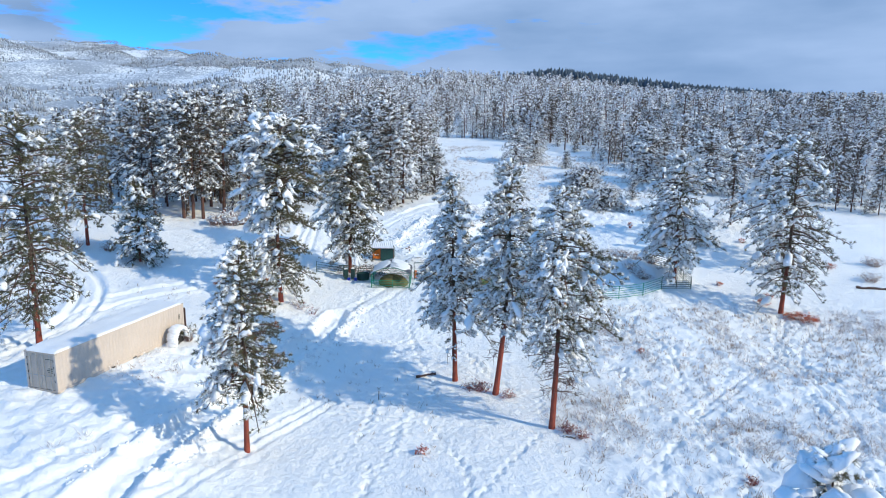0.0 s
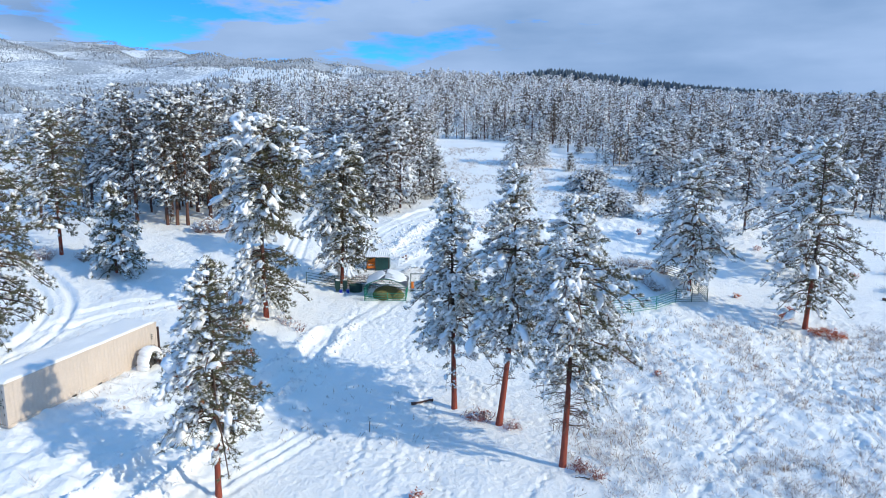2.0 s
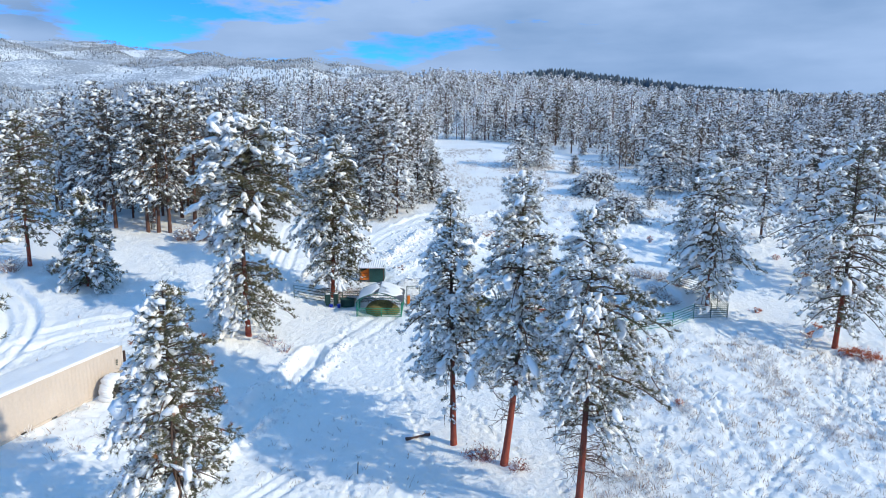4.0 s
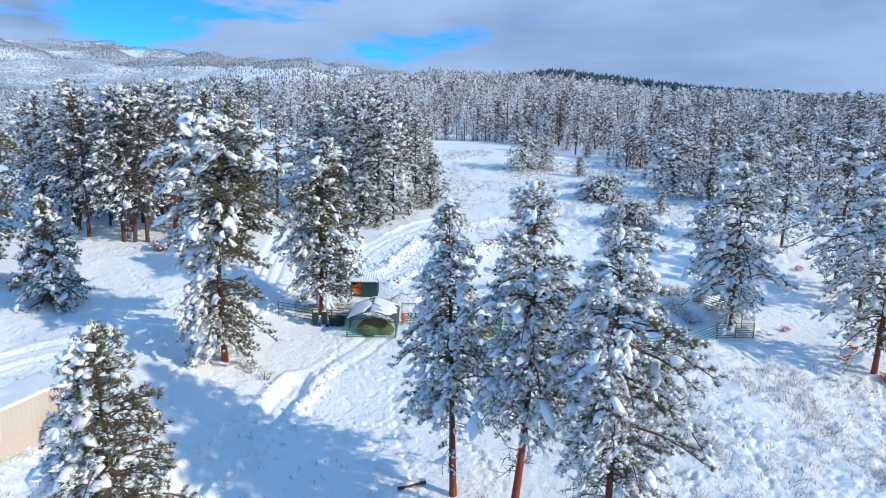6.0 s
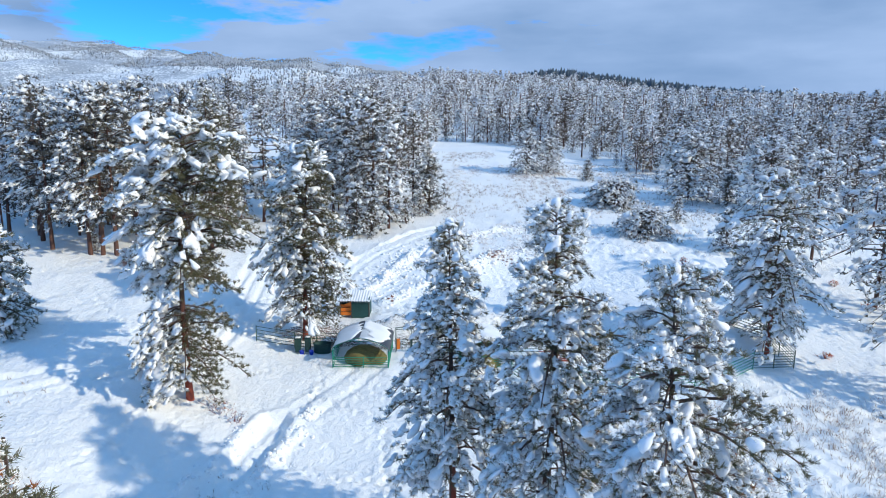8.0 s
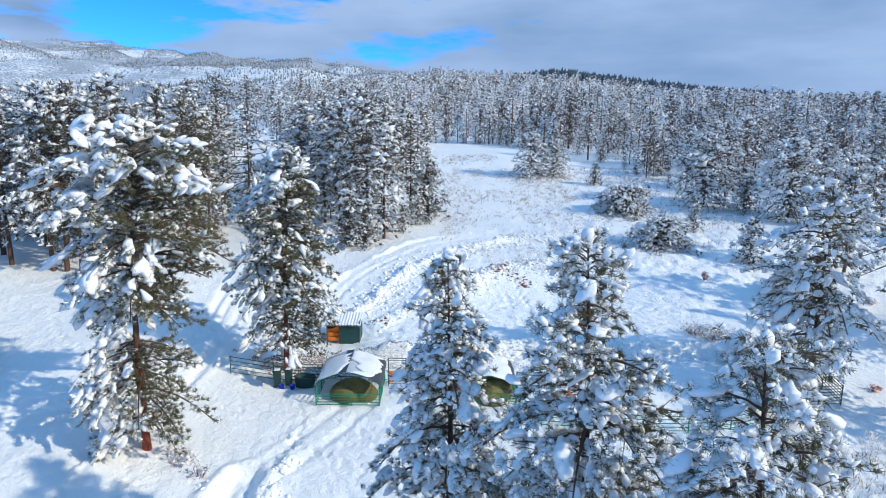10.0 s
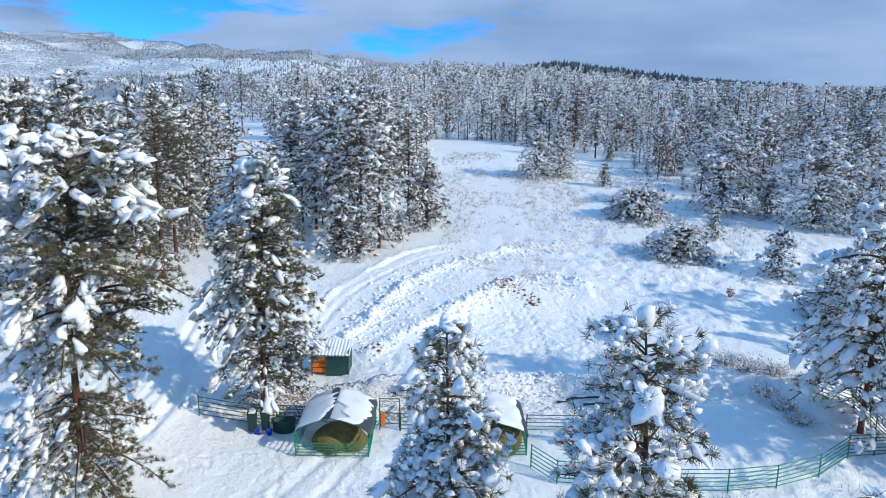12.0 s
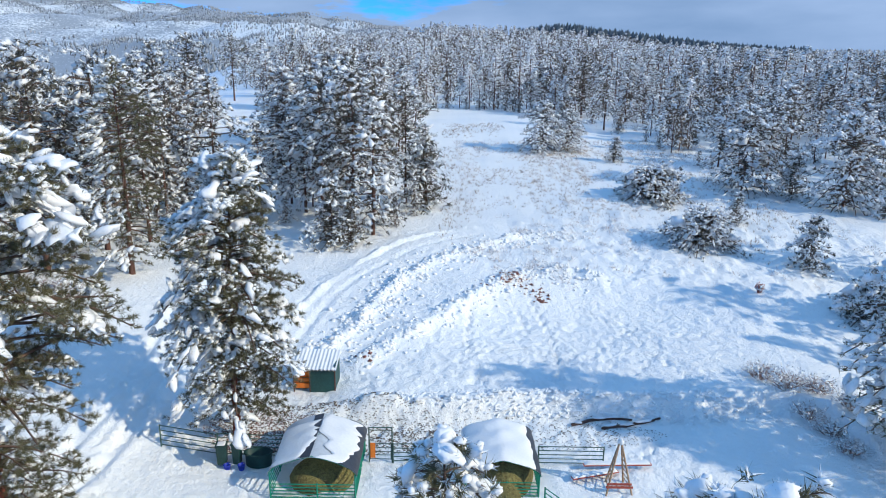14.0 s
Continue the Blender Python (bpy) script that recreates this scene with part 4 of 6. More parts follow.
for x, y in front_wood:
    kind = int(mid_rng.choice([8, 9, 10, 12, 11], p=[0.15, 0.24, 0.2, 0.2, 0.21]))
    tree_at(kind, x, y, float(mid_rng.uniform(3.5, 7.0) if kind == 12 else mid_rng.uniform(8.0, 13.0)))


# young growth along the edge of the woods
young = 0
while young < 28:
    x = float(mid_rng.uniform(-4, 72))
    edge = float(np.interp(x, (-4, 10, 28, 36, 44, 60, 90), (194, 194, 166, 126, 112, 98, 94)))
    y = edge + float(mid_rng.normal(1.5, 2.2))
    if all((x - a) ** 2 + (y - b) ** 2 > 2.2 for a, b in taken[-400:]):
        taken.append((x, y))
        tree_at(12, x, y, float(mid_rng.uniform(3.0, 6.5)))
        young += 1
for x, y, tall in ((-10.8, 103.6, 4.2), (-4.2, 105.0, 5.0), (-2.6, 108.8, 4.0), (-14.8, 105.6, 3.8), (-18.6, 103.8, 4.4), (-23.6, 100.2, 4.6), (-28.0, 91.0, 3.6), (-32.0, 85.2, 3.4), (-42.0, 86.0, 4.4)):
    tree_at(12, x, y, tall)


# the woods beyond: too many to count
def woods(name, rng, places, tall, blade_count, lump_count, blade_size, white, label):
    n = len(places)
    p = np.array([(x, y, 0) for x, y in places])
    p[:, 2] = land(p[:, 0], p[:, 1]) - 0.2
    h = rng.uniform(*tall, n)
    stem = np.stack([p, p + np.stack([np.zeros(n), np.zeros(n), h * 0.9], -1)], 1)
    v, f = tubes(stem, np.stack([0.014 * h, 0.004 * h], 1), 4)
    ob = tagged(new(name), label, "woods", kind="stuff")
    piece("trunks", mesh_of("trunks", v, f), DARK_BARK, ob, kind="stuff")

    def inside(k, ring):
        which = np.repeat(np.arange(n), k)
        rel = rng.uniform(0.0, 1.0, n * k) ** 0.9
        z = (0.12 + 0.88 * rel) * h[which]
        a = rng.uniform(0, 6.283, n * k)
        r = h[which] * 0.18 * np.minimum(1, (1.03 - rel) / 0.7) * np.sqrt(rng.uniform(*ring, n * k))
        return which, p[which] + np.stack([r * np.cos(a), r * np.sin(a), z], -1), a

    which, q, a = inside(blade_count, (0.05, 0.9))
    way = np.stack([np.cos(a), np.sin(a), rng.normal(-0.1, 0.4, len(a))], -1) * (blade_size * rng.uniform(0.7, 1.4, len(a)))[:, None]
    pale = rng.uniform(0, 1, len(a)) < np.clip(rng.normal(white, 0.24, n), 0.12, 0.92)[which]
    piece("needles", mesh_of("needles", *blades(rng, q[~pale], way[~pale], blade_size * 0.5)), FAR_NEEDLE, ob, kind="stuff")
    crusted = blades(rng, q[pale] + [0, 0, 0.1], way[pale], blade_size * 0.75)
    which, q, a = inside(lump_count, (0.35, 1.1))
    size = np.stack([rng.uniform(0.35, 0.8, len(a)), rng.uniform(0.25, 0.55, len(a)), rng.uniform(0.15, 0.4, len(a))], -1) * blade_size
    piece("snow_load", mesh_of("snow_load", *joined([crusted, lumps(rng, q, size, a, 0, 0.35)])), LOAD, ob, kind="stuff")
    return ob


far_rng = np.random.default_rng(5)


def strewn(rng, count, near, far):
    out = []
    while len(out) < count:
        r = math.sqrt(rng.uniform(near ** 2, far ** 2))
        a = radians(rng.uniform(-34, 37))
        x, y = r * math.sin(a), r * math.cos(a)
        if wooded(x, y):
            out.append((x, y))
    return out


woods("edge_woods", far_rng, strewn(far_rng, 300, 105, 200), (6, 10.5), 330, 20, 0.48, 0.56, "snowy pines crowded behind the edge of the woods")
woods("near_woods", far_rng, strewn(far_rng, 650, 190, 300), (8, 14.5), 300, 20, 0.58, 0.46, "dense snowy pine woods on the rising hill")
woods("far_woods", far_rng, strewn(far_rng, 2300, 300, 560), (8, 15), 130, 8, 0.85, 0.46, "distant snowy pine woods along the hilltop")

# the young pine whose top rises beside the start of the flight
stand(pine("young pine with thick pillows of snow near its tip", seed=22, tall=12.2, clear=1.5, radius=2.4, kind="cone", west=0.3, load=0.85, frost=0.4, limbs=100, **{**NEAR, "pillow": 1.1}), 10.1, 16.3)

# ---- things of the yard ----
CREAM = material("cream_paint", (0.60, 0.51, 0.43), 0.5, grain=6, spread=0.08, bump=0.05)
CREAM_WORN = material("cream_door_paint", (0.50, 0.42, 0.34), 0.55, grain=8, spread=0.14, bump=0.05)
STEEL_DARK = material("dark_steel", (0.06, 0.055, 0.05), 0.5, 0.6, grain=20, spread=0.3)
GALV = material("galvanised_steel", (0.42, 0.43, 0.44), 0.4, 0.8, grain=25, spread=0.2)
GREEN = material("green_pipe_paint", (0.015, 0.22, 0.13), 0.45, grain=14, spread=0.3, bump=0.05, per_object=0.3)
PIPE = material("weathered_pipe", (0.07, 0.12, 0.10), 0.5, 0.2, grain=14, spread=0.4, bump=0.05, per_object=0.4)
BIN = material("dark_green_plastic", (0.012, 0.045, 0.038), 0.5, grain=12, spread=0.3, bump=0.05)
BLUE = material("blue_plastic", (0.01, 0.03, 0.42), 0.4, grain=12, spread=0.2, bump=0)
TEAL = material("dark_teal_board", (0.018, 0.065, 0.062), 0.6, grain=10, spread=0.3, bump=0.1)
ORANGE = material("orange_board", (0.75, 0.20, 0.015), 0.6, grain=8, spread=0.15, bump=0.1)
TARP = material("silver_tarp", (0.55, 0.58, 0.62), 0.4, grain=5, spread=0.15, bump=0.3)
TARP_DARK = material("grey_tarp_flap", (0.05, 0.055, 0.07), 0.5, grain=5, spread=0.3, bump=0.3)
HAY = material("hay", (0.24, 0.17, 0.07), 0.95, grain=9, spread=0.7, bump=1.0, depth=0.1, sheen=(0.30, 0.27, 0.09))
STRAW = material("strewn_straw", (0.10, 0.07, 0.05), 0.95, grain=10, spread=0.5, bump=0, per_island=0.8)
TIMBER = material("raw_timber", (0.40, 0.27, 0.17), 0.8, grain=10, spread=0.25, bump=0.2, stretch=(1, 1, 0.2))
RED_BOARD = material("red_brown_board", (0.33, 0.07, 0.045), 0.75, grain=10, spread=0.3, bump=0.2)
LOG = material("weathered_log", (0.09, 0.055, 0.045), 0.9, grain=8, spread=0.5, bump=0.5)
BRUSH = material("bare_brush", (0.32, 0.22, 0.185), 0.9, grain=8, spread=0.4, bump=0, per_island=0.6)
RED_BRUSH = material("reddish_brush", (0.26, 0.09, 0.07), 0.9, grain=8, spread=0.4, bump=0, per_island=0.6)
OAK = material("orange_oak_leaves", (0.50, 0.115, 0.035), 0.8, grain=6, spread=0.4, bump=0, per_island=0.7)
WEED = material("dry_weeds", (0.32, 0.23, 0.17), 0.95, grain=2, spread=0.45, bump=0, per_island=0.9)
EARTH = material("bare_earth", (0.20, 0.09, 0.07), 0.95, grain=6, spread=0.4, bump=0.6)
INK = material("dark_lettering", (0.05, 0.07, 0.06), 0.6, grain=10, spread=0.1, bump=0)


def box(bm, lo, hi, bevel=0.0):
    ret = bmesh.ops.create_cube(bm, size=1)
    vs = ret["verts"]
    for v in vs:
        v.co = Vector([lo[k] + (v.co[k] + 0.5) * (hi[k] - lo[k]) for k in range(3)])
    if bevel:
        es = list({e for v in vs for e in v.link_edges})
        bmesh.ops.bevel(bm, geom=es, offset=bevel, segments=2, affect="EDGES", profile=0.5)
    return bm


def box_part(name, lo, hi, mat, parent, bevel=0.01, label=""):
    return part(name, box(bmesh.new(), lo, hi, bevel), mat, parent, label)


def rod_part(name, a, b, r, mat, parent, sides=8, label=""):
    a, b = np.array(a, float), np.array(b, float)
    v, f = tubes(np.stack([a, (a + b) / 2, b])[None], np.full((1, 3), r), sides)
    return piece(name, mesh_of(name, v, f, True), mat, parent, label)


def thing(name, label, category, group="", x=0, y=0, z=None, turn=0, kind=""):
    ob = tagged(new(name), label, category, group, kind)
    ob.matrix_basis = pose(x, y, spot(x, y) if z is None else z, 0, 0, turn)
    return ob


def snow_slab(name, w, d, thick, parent, at, seed, edge=0.12, steps=24):
    """A soft-edged layer of snow, w by d, lying on a surface at the parent's place at."""
    u = np.linspace(-1, 1, steps)
    U, V = np.meshgrid(u, u)
    rim = np.clip((1 - np.maximum(np.abs(U), np.abs(V))) / edge, 0, 1) ** 0.5
    x, y = U * w / 2, V * d / 2
    z = thick * rim * (0.75 + 0.5 * lattice(x * 1.3 + seed * 9, y * 1.3, seed))
    n = steps
    i = (np.arange(n - 1)[:, None] * n + np.arange(n - 1)[None]).ravel()
    verts = np.stack([x.ravel() + at[0], y.ravel() + at[1], z.ravel() + at[2]], 1)
    return piece(name, mesh_of(name, verts, np.stack([i, i + 1, i + n + 1, i + n], 1), True), LOAD, parent, "thick white snow")


def container():
    """Forty-foot container: x along its length from the door end, y across it."""
    L, W, H = 12.19, 2.44, 2.59
    ob = thing("shipping_container", "cream steel shipping container with snow on its roof", "container", x=-23.92, y=40.5, z=-0.27, turn=72.7)
    for side, y in (("south", -0.0), ("north", W)):
        xs, ys = [], []
        x, out = 0.16, 0
        while x < L - 0.2:
            for dx, o in ((0, 0), (0.07, 0), (0.14, 1), (0.21, 1)):
                xs.append(x + dx)
                ys.append(o)
            x += 0.28
        xs, ys = np.array(xs), np.array(ys) * 0.014
        yy = y + (ys + 0.012) * (1 if y == 0 else -1)
        v = np.concatenate([np.stack([xs, yy, np.full(len(xs), 0.16)], 1), np.stack([xs, yy, np.full(len(xs), H - 0.1)], 1)])
        n = len(xs)
        i = np.arange(n - 1)
        piece("side_wall", mesh_of("side_wall", v, np.stack([i, i + 1, i + n + 1, i + n], 1)), CREAM, ob)
        box_part("bottom_rail", (0.1, y - 0.03 if y else -0.02, 0.0), (L - 0.1, y + 0.02 if y else 0.03, 0.16), CREAM, ob)
        box_part("top_rail", (0.1, y - 0.04 if y else -0.01, H - 0.1), (L - 0.1, y + 0.01 if y else 0.04, H), CREAM, ob)
        for px in (4.4, 6.45, 9.9):
            box_part("fork_pocket", (px, y - 0.025 if not y else y + 0.004, 0.02), (px + 0.36, y - 0.018 if not y else y + 0.03, 0.13), STEEL_DARK, ob, 0)
    for cx in (0, L - 0.16):
        for cy in (0, W - 0.16):
            box_part("corner_post", (cx, cy, 0.12), (cx + 0.16, cy + 0.16, H - 0.12), CREAM, ob)
            for cz in (0, H - 0.12):
                box_part("corner_casting", (cx - 0.012, cy - 0.012, cz), (cx + 0.172, cy + 0.172, cz + 0.12), CREAM_WORN, ob)
    box_part("roof", (0.05, 0.03, H - 0.05), (L - 0.05, W - 0.03, H - 0.01), CREAM, ob)
    box_part("floor", (0.05, 0.03, 0.05), (L - 0.05, W - 0.03, 0.16), STEEL_DARK, ob)
    box_part("end_wall", (L - 0.12, 0.15, 0.14), (L - 0.06, W - 0.15, H - 0.1), CREAM, ob)
    box_part("door_sill", (-0.01, 0.1, 0.02), (0.1, W - 0.1, 0.15), CREAM_WORN, ob)
    box_part("door_header", (-0.01, 0.1, H - 0.13), (0.1, W - 0.1, H - 0.01), CREAM_WORN, ob)
    for k in (0, 1):
        y0 = 0.17 + k * 1.055
        door = box_part("door", (0.02, y0, 0.17), (0.07, y0 + 1.04, H - 0.15), CREAM_WORN, ob, 0.012, "slightly grey cream door leaf")
        for j in (0.27, 0.78):
            rod_part("locking_bar", (-0.02, y0 + j, 0.12), (-0.02, y0 + j, H - 0.1), 0.017, GALV, door)
            box_part("lock_handle", (-0.05, y0 + j - 0.03, 1.05), (-0.025, y0 + j + 0.32, 1.10), GALV, door, 0.006)
        for j in (0.5, 1.0, 1.5, 2.0):
            rod_part("hinge", (0.0, y0 + (1.03 if k else 0.0), 0.25 + j * 0.9), (0.0, y0 + (1.03 if k else 0.0), 0.40 + j * 0.9), 0.022, STEEL_DARK, door)
    for z, w in ((2.15, 0.5), (1.55, 0.3), (1.42, 0.42), (1.29, 0.36)):
        box_part("lettering_bar", (0.008, 0.3, z), (0.016, 0.3 + w, z + 0.05), INK, ob, 0)
    for k, w in enumerate((0.16, 0.16, 0.12)):
        box_part("lettering_bar", (11.55, -0.02, 1.75 - k * 0.14), (11.55 + w, -0.012, 1.83 - k * 0.14), INK, ob, 0)
    snow_slab("roof_snow", L - 0.02, W - 0.02, 0.14, ob, (L / 2, W / 2, H - 0.012), 3, 0.05, 40)
    return ob


container()


def pipe_panel(a, b, tall, rails, mat, group, label="green pipe livestock panel standing in the snow", low=0.12, posts=2, radius=0.024):
    """A stretch of round-pipe panel between two places of the plan."""
    ax, ay = a
    dx, dy = b[0] - ax, b[1] - ay
    size = math.hypot(dx, dy)
    z0, z1 = spot(*a), spot(*b)
    ob = tagged(new("pipe_panel"), label, "fence", group)
    ob.matrix_basis = pose(ax, ay, z0, 0, 0, math.degrees(math.atan2(dy, dx)))
    drop = z1 - z0
    for k in range(posts):
        s = k / (posts - 1)
        rod_part("post", (s * size, 0, drop * s - 0.25), (s * size, 0, drop * s + tall + 0.04), radius * 1.5, mat, ob)
    for k in range(rails):
        h = low + (tall - low) * k / (rails - 1)
        rod_part("rail", (0, 0, h), (size, 0, h + drop), radius, mat, ob, 6)
    return ob


PEN = "pipe panels of the pen"
for a, b in (((5.15, 66.95), (6.3, 65.7)), ((6.3, 65.7), (9.3, 65.2)), ((9.3, 65.2), (12.0, 65.1)), ((12.0, 65.1), (14.7, 65.3)), ((14.7, 65.3), (17.35, 65.8)), ((17.35, 65.8), (20.0, 66.8)), ((20.0, 66.8), (22.3, 68.3))):
    pipe_panel(a, b, 1.25, 6, GREEN, PEN, "green pipe livestock panel at the edge of the pen")
pipe_panel((22.3, 68.3), (25.55, 69.0), 1.3, 7, PIPE, PEN, "dull green pipe panel at the pen corner", posts=3)
pipe_panel((25.55, 69.0), (25.2, 72.9), 1.3, 7, PIPE, PEN, "dull green pipe panel under the snowy pine", posts=3)
pipe_panel((25.2, 72.9), (22.9, 74.1), 1.2, 6, PIPE, PEN, "dull green pipe panel under the snowy pine")
pipe_panel((-13.2, 70.5), (-10.4, 70.45), 1.15, 5, PIPE, PEN, "dull pipe panel between the pine and the bins")
pipe_panel((-10.4, 70.45), (-7.25, 70.6), 1.2, 6, PIPE, PEN, "dull pipe panel behind the green bins", posts=3)
pipe_panel((-1.82, 70.55), (1.55, 70.6), 1.05, 5, PIPE, PEN, "dull pipe panel between the two hay shelters", posts=3)
pipe_panel((5.3, 70.3), (8.45, 70.2), 1.0, 5, PIPE, PEN, "dull pipe panel beside the snow-capped shelter", posts=2)


def tall_gate():
    ob = thing("walk_through_gate", "tall green pipe gate frame with a half-height gate", "gate", x=-3.0, y=70.6)
    for x in (0, 1.13):
        rod_part("post", (x, 0, -0.2), (x, 0, 1.92), 0.032, PIPE, ob)
    rod_part("top_bar", (0, 0, 1.9), (1.13, 0, 1.9), 0.03, PIPE, ob)
    rod_part("cross_bar", (0, 0, 1.76), (1.13, 0, 1.76), 0.022, PIPE, ob)
    gate = rod_part("gate_rail", (0.05, 0, 1.02), (1.08, 0, 1.02), 0.022, PIPE, ob)
    for h in (0.18, 0.4, 0.6, 0.8):
        rod_part("gate_bar", (0.05, 0, h), (1.08, 0, h), 0.018, PIPE, gate)
    for x in (0.05, 1.08):
        rod_part("gate_stile", (x, 0, 0.15), (x, 0, 1.05), 0.02, PIPE, gate)
    box_part("board", (0.06, -0.03, 0.25), (0.3, 0.03, 1.05), ORANGE, ob, 0.01, "weathered orange board")


tall_gate()


def shelter(x, y, w, d, eave, apex, seed, label, dark_right, bare_strip, hay_top):
    """A hoop-roofed hay shelter: pipe panel walls, bowed hoops, a tarp with snow on it, hay inside. x, y: the front's middle."""
    ob = thing("hay_shelter", label, "shelter", "hay shelters", x=x, y=y, z=spot(x, y) - 0.05)
    hw = w / 2
    rng = np.random.default_rng(seed)
    for sx in (-hw, hw):
        for py in (0, d / 2, d):
            rod_part("post", (sx, py, -0.2), (sx, py, eave + 0.1), 0.036, GREEN, ob)
        for k in range(6):
            h = 0.15 + k * (eave - 0.2) / 5
            rod_part("rail", (sx, 0, h), (sx, d, h), 0.024, GREEN, ob, 6)
    for k in range(5):
        h = 0.15 + k * 0.17
        rod_part("front_rail", (-hw, 0, h), (hw, 0, h), 0.024, GREEN, ob, 6)
    rod_part("front_stile", (0.2, 0, 0.1), (0.2, 0, 0.9), 0.03, GREEN, ob)
    for k in range(5):
        h = 0.15 + k * (eave - 0.2) / 4
        rod_part("back_rail", (-hw, d, h), (hw, d, h), 0.024, GREEN, ob, 6)

    def arch(s):
        """Cross-section of the roof, s from 0 (left eave) to 1."""
        a = np.pi * (1 - s)
        return hw * 1.04 * np.cos(a), eave + (apex - eave) * (0.3 * np.sin(a) + 0.7 * (1 - np.abs(2 * s - 1)))

    for py in (0.0, d / 2, d):
        s = np.linspace(0, 1, 15)
        ax, az = arch(s)
        path = np.stack([ax, np.full(15, py), az], 1)
        piece("hoop", mesh_of("hoop", *tubes(path[None], np.full((1, 15), 0.028), 6), True), GREEN, ob)

    def sheet(name, s0, s1, y0, y1, lift, mat, ragged, thick, lab):
        n, m = 26, 22
        S, V = np.meshgrid(np.linspace(0, 1, n), np.linspace(0, 1, m))
        jag = ragged * (lattice(V * 7 + seed * 3, S * 0 + 2.5, seed) - 0.35) + ragged * 0.6 * (lattice(V * 17 + seed, S * 0 + 7.5, seed + 4) - 0.5)
        jag0 = ragged * (lattice(V * 7 + seed * 5, S * 0 + 4.5, seed + 2) - 0.35)
        s = s0 + jag0 * (s0 > 0.05) + S * (s1 - s0 + jag * (s1 < 0.98) - jag0 * (s0 > 0.05))
        ax, az = arch(np.clip(s, 0, 1))
        yv = y0 + V * (y1 - y0)
        wob = 0.05 * (lattice(ax * 1.7 + 5, yv * 1.4, seed) - 0.5)
        rim = np.minimum(1, np.minimum(np.minimum(S, 1 - S), np.minimum(V, 1 - V)) * 9) ** 0.6
        up = lift + wob + thick * rim * (0.6 + 0.8 * lattice(ax * 1.5, yv * 1.5, seed + 6))
        nrm = np.stack([ax / hw * 0.6, np.zeros_like(ax), np.ones_like(ax)], -1)
        p = np.stack([ax, yv, az], -1) + nrm * up[..., None]
        i = (np.arange(m - 1)[:, None] * n + np.arange(n - 1)[None]).ravel()
        piece(name, mesh_of(name, p.reshape(-1, 3), np.stack([i, i + 1, i + n + 1, i + n], 1), True), mat, ob, lab)

    sheet("tarp", 0.0, 1.0, -0.08, d + 0.08, 0.035, TARP, 0, 0, "grey tarp stretched over the hoops")
    if dark_right:
        sheet("tarp_flap", 0.70, 1.0, -0.10, d + 0.1, 0.06, TARP_DARK, 0.0, 0, "dark grey tarp edge hanging over the wall")
    if bare_strip:
        sheet("roof_snow", 0.1, 0.43, -0.05, d * 0.86, 0.06, LOAD, 0.12, 0.07, "thin snow sliding off the tarp")
        sheet("tarp_fold", 0.42, 0.49, -0.07, d + 0.05, 0.055, TARP_DARK, 0.0, 0, "dark fold of the tarp along the ridge")
        sheet("roof_snow", 0.49, 0.76, -0.12, d, 0.075, LOAD, 0.24, 0.07, "snow on the tarp with a ragged edge")
    else:
        sheet("roof_snow", 0.0, 0.8, -0.1, d + 0.05, 0.05, LOAD, 0.08, 0.16, "thick rounded snow over the tarp")
    v, f = BALLS[3]
    k = rng.normal(0, 2.2, (5, 3))
    r = 1 + sum(0.07 * np.sin(v @ kk + i) for i, kk in enumerate(k))
    hay = v * r[:, None] * [hw * 0.7, d * 0.4, hay_top] + [0.3, d * 0.4, 0.1]
    hay[:, 2] = np.maximum(hay[:, 2], -0.05)
    piece("hay", mesh_of("hay", hay, f, True), HAY, ob, "brown-green heap of hay")
    a = rng.uniform(0, 6.28, 900)
    u = rng.uniform(0.1, 1, 900) ** 0.5
    root = np.stack([hw * 0.68 * u * np.cos(a) + 0.3, d * 0.43 * u * np.sin(a) + d * 0.42, 0.08 + hay_top * np.sqrt(np.maximum(0, 1 - u * u))], 1)
    piece("loose_hay", mesh_of("loose_hay", *blades(rng, root, rng.normal(0, 0.11, (900, 3)), 0.012)), STRAW, ob, kind="stuff")


shelter(-5.25, 67.65, 3.85, 3.85, 1.25, 2.25, 41, "arched hay shelter of green pipe with a snowy tarp roof", True, True, 1.0)
shelter(3.35, 67.9, 3.35, 3.75, 1.15, 1.95, 42, "arched hay shelter under thick rounded snow", True, False, 1.35)


